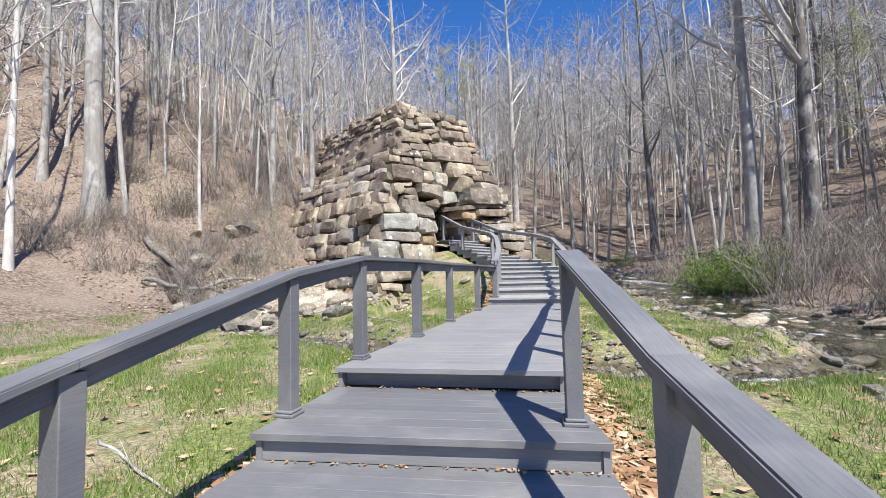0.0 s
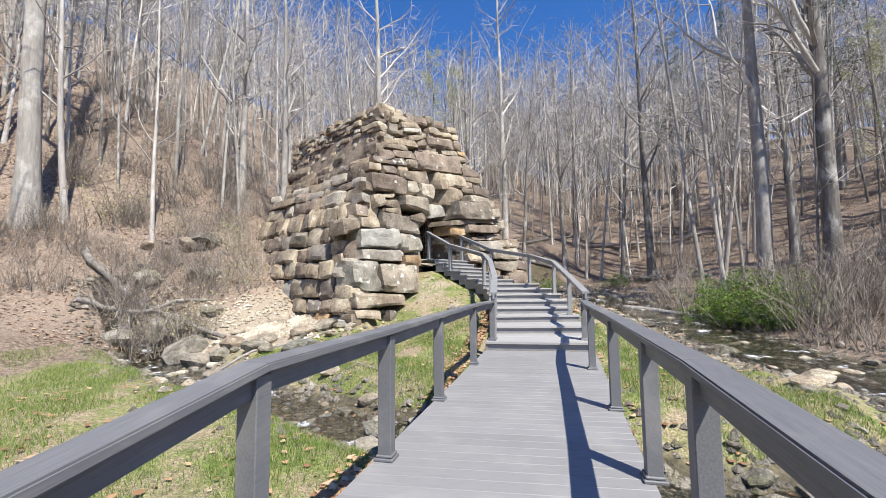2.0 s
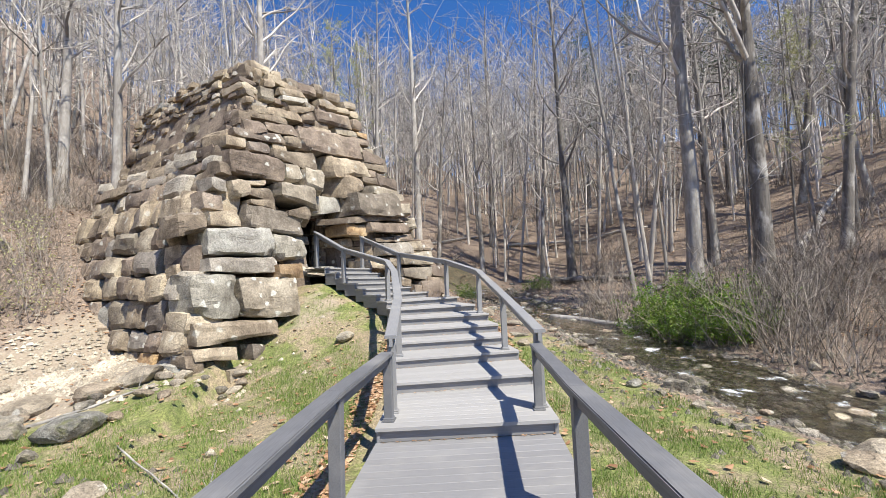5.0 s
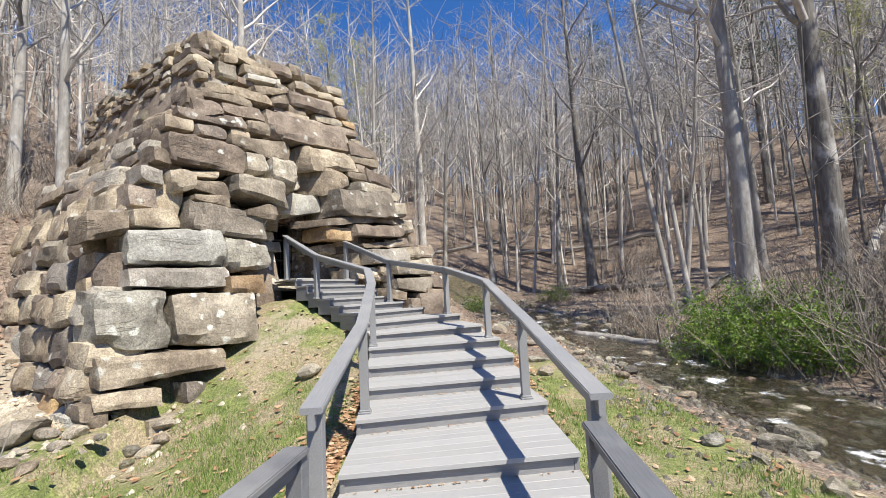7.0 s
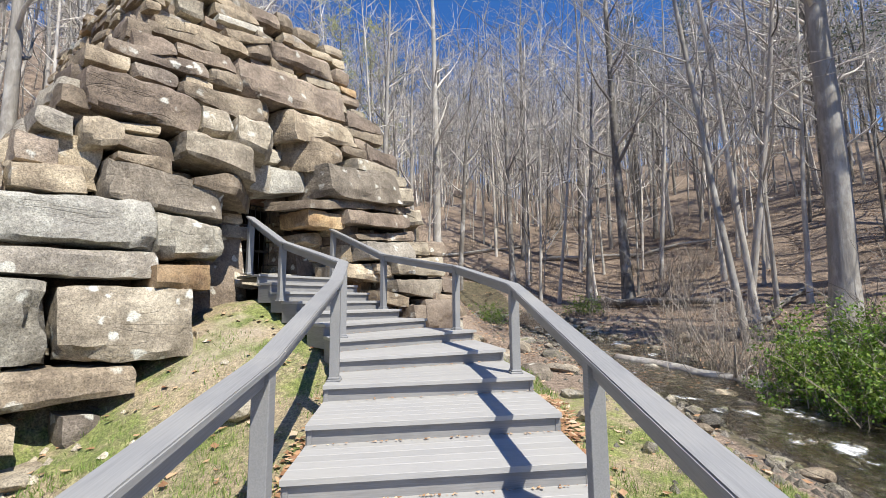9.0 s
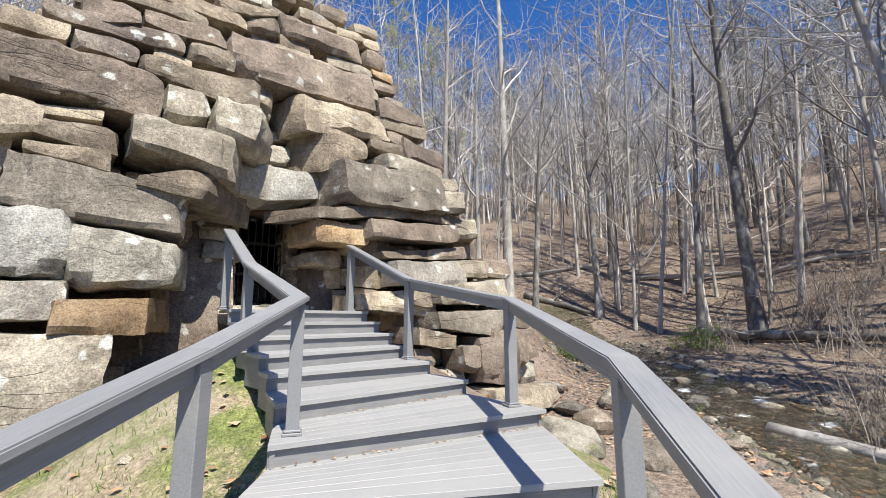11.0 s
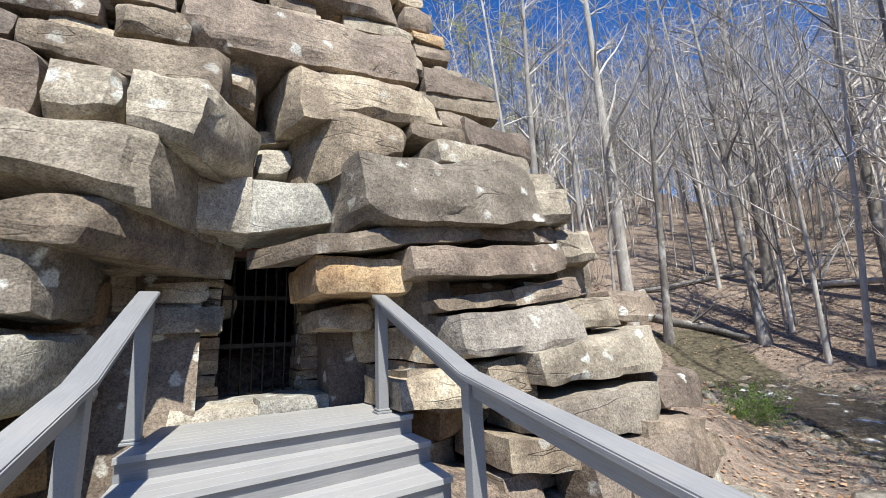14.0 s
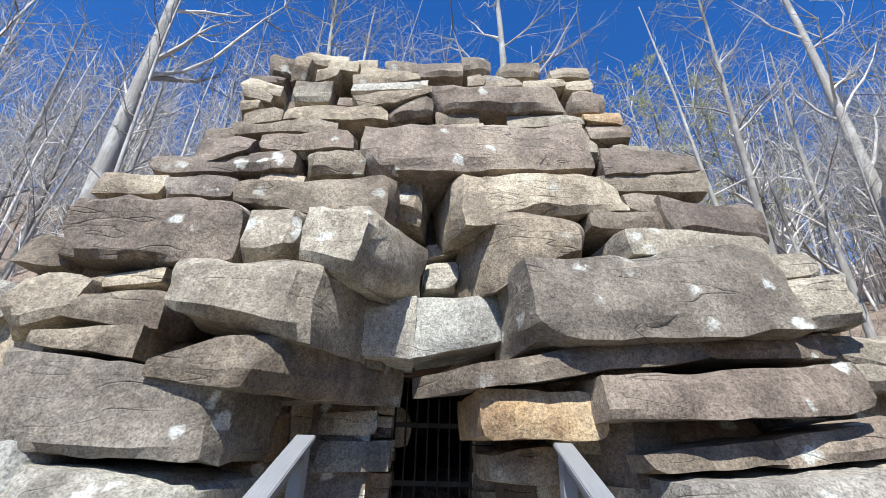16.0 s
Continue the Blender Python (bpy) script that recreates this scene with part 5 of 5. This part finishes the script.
def shrub_parts(seed, height, stems, twigs, leaves, spread):
    rs = np.random.RandomState(seed)
    wood, green_v, green_f = Tubes(), [], []
    for i in range(stems):
        an = rs.uniform(0, 6.28)
        p = np.array((rs.normal(0, spread), rs.normal(0, spread), -0.1))
        w = np.array((math.cos(an) * 0.4, math.sin(an) * 0.4, 1.0))
        l = height * rs.uniform(0.5, 1.1)
        b = grow(rs, p, w, l, 5, 0.12, 0.0)
        wood.add(b, [0.010, 0.008, 0.006, 0.005, 0.004, 0.002], 3)
        for j in range(twigs):
            q = b[rs.randint(1, 6)]
            c = grow(rs, q, w + rs.normal(0, 0.7, 3), l * rs.uniform(0.15, 0.4), 2, 0.25, 0.0)
            wood.add(c, [0.004, 0.003, 0.002], 3)
            for k in range(leaves):
                e = c[1] + (c[2] - c[1]) * rs.rand() + rs.normal(0, 0.05, 3)
                s = rs.uniform(0.022, 0.05)
                u, v = rs.normal(0, 1, 3), rs.normal(0, 1, 3)
                u /= np.linalg.norm(u)
                v -= u * u.dot(v)
                v /= np.linalg.norm(v)
                o = len(green_v)
                green_v += [e - u * s, e - v * s * 0.5, e + u * s, e + v * s * 0.5]
                green_f.append((o, o + 1, o + 2, o + 3))
    return wood, green_v, green_f


def shrub_meshes(seed, height, stems, twigs, leaves, spread, leaf_mat):
    wood, gv, gf = shrub_parts(seed, height, stems, twigs, leaves, spread)
    me = bpy.data.meshes.new("brush")
    me.from_pydata([tuple(v) for v in wood.v], [], wood.f)
    me.materials.append(BRUSH)
    out = [("brush", me)]
    if gf:
        m2 = bpy.data.meshes.new("leaves")
        m2.from_pydata([tuple(v) for v in gv], [], gf)
        m2.materials.append(leaf_mat)
        out.append(("foliage", m2))
    return out


def plant_shrub(meshes, x, y, turn, scale, label, group):
    ob = thing("shrub", pose(x, y, gz(x, y), 0, 0, turn) @ Matrix.Scale(scale, 4), label, "shrub", group)
    for nm, me in meshes:
        new(nm, me).parent = ob


BARE = [shrub_meshes(200 + i, 1.5, 46, 6, 0, 0.35, GREEN) for i in range(4)]
LEAFY = [shrub_meshes(220 + i, 1.4, 40, 8, 13, 0.5, GREEN) for i in range(3)]
BUDDED = [shrub_meshes(240 + i, 1.7, 34, 6, 2, 0.4, BUDS) for i in range(2)]
rng = random.Random(31)
for x, y, s in ((8.6, 12.2, 1.2), (9.1, 13.0, 1.5), (8.5, 13.3, 1.1), (9.7, 12.5, 1.3), (10.1, 13.2, 1.4), (9.1, 11.6, 1.1), (9.6, 11.3, 1.0), (9.2, 14.0, 1.3), (9.4, 12.4, 1.5), (10.4, 12.0, 1.0)):
    plant_shrub(rng.choice(LEAFY), x, y, rng.uniform(0, 360), s * 0.72, "dense shrub with fresh green leaves by the stream", "green shrubs by the stream")
for i in range(36):
    plant_shrub(rng.choice(BARE), rng.uniform(9.3, 15), rng.uniform(4.5, 14.5), rng.uniform(0, 360), rng.uniform(0.9, 1.6), "tangled bare grey shrub by the stream", "bare shrubs")
for i in range(9):
    x = rng.uniform(-15, -7.6)
    plant_shrub(rng.choice(BARE + BUDDED), x, 6.1 - (x + 5.2) * 0.72 + rng.uniform(0.8, 5.0), rng.uniform(0, 360), rng.uniform(0.6, 1.1), "tangled bare shrub on the rocky bank", "bare shrubs")
for i in range(56):
    an, d = rng.uniform(-1.25, 1.0), rng.uniform(17, 40)
    x, y = 1 + d * math.sin(an), 2 + d * math.cos(an)
    if math.hypot(x + 4.5, y - 15.5) > 8 and not (abs(x - 6.3) < 2.4 and y < 30):
        plant_shrub(rng.choice(BARE), x, y, rng.uniform(0, 360), rng.uniform(0.9, 1.9), "bare brushwood on the leaf-covered slope", "bare shrubs")
for x, y, s in ((8.3, 14.6, 1.1), (8.0, 16.2, 1.2), (8.6, 17.5, 1.0), (8.9, 15.6, 1.3)):
    plant_shrub(rng.choice(BARE), x, y, rng.uniform(0, 360), s, "tangled bare grey shrub by the stream", "bare shrubs")
for i in range(10):
    x, y = rng.uniform(-17, -7.5), rng.uniform(10, 17)
    if math.hypot(x + 4.5, y - 15.5) > 6.5:
        plant_shrub(rng.choice(BARE + BUDDED), x, y, rng.uniform(0, 360), rng.uniform(0.8, 1.5), "tangled bare shrub on the rocky bank", "bare shrubs")
for x, y in ((-6.6, 17.2), (-7.6, 15.8), (4.2, 23.4), (8.6, 25.0)):
    plant_shrub(rng.choice(LEAFY), x, y, rng.uniform(0, 360), 0.6, "small green shrub sprouting on the bank", "small green shrubs")
hill = random.Random(77)
for i in range(72):
    plant_shrub(hill.choice(BARE), hill.uniform(-20, -8.5), hill.uniform(9, 21), hill.uniform(0, 360), hill.uniform(0.5, 1.1), "bare brushwood on the leaf-covered slope", "bare shrubs")

# ---- fallen logs and branches ----


def fallen(name, a, b, r, mat, label, seed, sides=8):
    rs = np.random.RandomState(seed)
    tb = Tubes()
    n = 10
    pts, radii = [], []
    for i in range(n + 1):
        t = i / n
        x, y = a[0] + (b[0] - a[0]) * t, a[1] + (b[1] - a[1]) * t
        base = gz(a[0], a[1]) * (1 - t) + gz(b[0], b[1]) * t
        pts.append(np.array((x + rs.normal(0, r * 0.5), y + rs.normal(0, r * 0.5), min(max(base, gz(x, y)), gz(x, y) + 0.12) + r * 0.6)))
        radii.append(r * (1 - 0.5 * t))
    tb.add(pts, radii, sides)
    k0 = len(tb.v)
    tb.f.append(tuple(range(sides))[::-1])
    tb.f.append(tuple(range(k0 - sides, k0)))
    for i in range(4):
        q = pts[rs.randint(3, n)]
        c = grow(rs, q, np.array((rs.normal(), rs.normal(), 0.5)), rs.uniform(3, 7) * r + 0.2, 3, 0.2, 0)
        tb.add(c, [r * 0.3, r * 0.25, r * 0.15, r * 0.05], 4)
    ob = raw(name, tb.v, tb.f, mat, None, True)
    return tagged(ob, label, "log" if r > 0.05 else "branch", "fallen wood")


fallen("fallen_log", (3.0, 33.6), (6.2, 31.4), 0.2, BARK, "dark rotting log lying on the leafy slope", 21)
fallen("fallen_log", (2.6, 36.5), (8.6, 38.0), 0.12, PALE_BARK, "long pale fallen trunk across the slope", 22)
fallen("fallen_log", (9.4, 27.5), (12.5, 21.5), 0.22, BARK, "dark fallen log lying on the leafy slope", 1)
fallen("fallen_log", (9.5, 35.0), (18.0, 29.0), 0.14, PALE_BARK, "long pale fallen trunk across the slope", 2)
fallen("fallen_log", (-14.5, 11.8), (-7.5, 10.0), 0.13, BARK, "weathered fallen log on the rocky bank", 3)
fallen("fallen_log", (-12.5, 9.8), (-9.2, 11.8), 0.09, PALE_BARK, "thin pale fallen trunk on the rocky bank", 4)
fallen("fallen_log", (9.0, 7.6), (14.0, 6.2), 0.10, BARK, "fallen log along the far bank of the stream", 5)
fallen("fallen_log", (10.0, 17.8), (15.0, 20.5), 0.12, BARK, "dark fallen log lying on the leafy slope", 6)
fallen("fallen_log", (16.0, 16.0), (24.0, 21.0), 0.15, PALE_BARK, "pale fallen log lying on the leafy slope", 7)
fallen("fallen_log", (6.6, 17.2), (8.6, 13.9), 0.16, PALE_BARK, "weathered log lying across the stream edge", 13)
fallen("fallen_branch", (-2.6, -1.4), (-1.35, -2.1), 0.015, PALE_BARK, "thin dry stick lying on the grass", 8, 5)
fallen("fallen_branch", (-3.2, 7.3), (-1.2, 5.2), 0.014, PALE_BARK, "thin dry branch lying on the grass", 9, 5)
fallen("fallen_branch", (-6.4, 7.6), (-3.9, 9.6), 0.04, PALE_BARK, "bare dry branch on the bank below the ruin", 10, 5)
fallen("fallen_branch", (-1.6, 6.6), (-0.9, 4.4), 0.012, PALE_BARK, "thin dry branch lying on the grass", 12, 5)

# ---- trees with colour: pines and a budding tree ----


def pine_meshes(seed, height):
    rs = np.random.RandomState(seed)
    tb, gv, gf = Tubes(), [], []
    tb.add([np.array((0, 0, -0.4)), np.array((0.1, 0, height * 0.5)), np.array((0, 0.1, height))], [0.22, 0.14, 0.03], 7)
    for i in range(46):
        t = rs.uniform(0.35, 1)
        an = rs.uniform(0, 6.28)
        l = 3.2 * (1.12 - t) + 0.4
        c = grow(rs, np.array((0, 0, height * t)), np.array((math.cos(an), math.sin(an), 0.2)), l, 3, 0.1, -0.02)
        tb.add(c, [0.04, 0.03, 0.02, 0.008], 3)
        for k in range(46):
            e = c[rs.randint(1, 4)] + rs.normal(0, 0.28, 3)
            u = rs.normal(0, 1, 3)
            u = u / np.linalg.norm(u) * rs.uniform(0.12, 0.26)
            v = np.cross(u, rs.normal(0, 1, 3))
            v = v / (np.linalg.norm(v) + 1e-6) * 0.03
            o = len(gv)
            gv += [e - v, e + v, e + u]
            gf.append((o, o + 1, o + 2))
    a = bpy.data.meshes.new("trunk")
    a.from_pydata([tuple(v) for v in tb.v], [], tb.f)
    a.materials.append(BARK)
    b = bpy.data.meshes.new("crown")
    b.from_pydata([tuple(v) for v in gv], [], gf)
    b.materials.append(PINE)
    return a, b


PINES = [pine_meshes(300 + i, 17 + 2 * i) for i in range(2)]
for i, (x, y, s) in enumerate(((21, 25, 1.0), (26, 30, 1.1), (18, 38, 1.0), (-2, 52, 1.1), (3, 58, 1.0), (30, 22, 1.0), (24, 40, 1.1))):
    plant_tree(PINES[i % 2], x, y, i * 70, s, "dark green pine standing among bare trees", "pines on the ridge")


def budding(seed):
    trunk, crown = tree_parts(seed, 14, 0.09, 22, 6, 0.05, 0.3, 2)
    rs = np.random.RandomState(seed)
    gv, gf = [], []
    pick = rs.randint(0, len(crown.v), 2600)
    for i in pick:
        e = crown.v[i] + rs.normal(0, 0.08, 3)
        u, v = rs.normal(0, 0.045, 3), rs.normal(0, 0.03, 3)
        o = len(gv)
        gv += [e - u, e + v, e + u]
        gf.append((o, o + 1, o + 2))
    out = []
    for vs, fs, mt in ((trunk.v, trunk.f, BARK), (crown.v, crown.f, TWIG), (gv, gf, BUDS)):
        me = bpy.data.meshes.new("budding_tree")
        me.from_pydata([tuple(v) for v in vs], [], fs)
        me.materials.append(mt)
        out.append(me)
    return out


bud = budding(91)
for x, y, s in ((-3.0, 27.0, 1.0), (-1.2, 30.0, 1.1), (16.5, 15.5, 0.7)):
    ob = plant_tree(bud[:2], x, y, x * 40, s, "slender tree with pale green spring buds", "budding trees")
    new("bud_haze", bud[2]).parent = ob

# ---- litter caught against the risers ----


def step_litter():
    rs = np.random.RandomState(44)
    verts, faces = [], []
    allsteps = LOW_STEPS[1:4] + [LOW_STEPS[0]] + STEPS[:9]
    for n, l, r in allsteps:
        for i in range(46):
            t = rs.rand() ** 0.8
            x, y = l[0] + (r[0] - l[0]) * t, l[1] + (r[1] - l[1]) * t
            z = (n - 1) * RISE + 0.002
            v, f = leaf(rs, x, y - 0.015 - abs(rs.normal(0, 0.02)), z)
            c = np.array((x, y - 0.02, z))
            b0 = len(verts)
            verts += [tuple(c + (np.array(q) - c) * np.array((0.3, 0.3, 0.35)) + np.array((0, -abs(rs.normal(0, 0.008)), 0))) for q in v]
            faces += [tuple(b0 + j for j in q) for q in f]
    tagged(raw("step_litter", verts, faces, LITTER), "dry leaf crumbs caught along the foot of the risers", "leaves", kind="stuff")


step_litter()
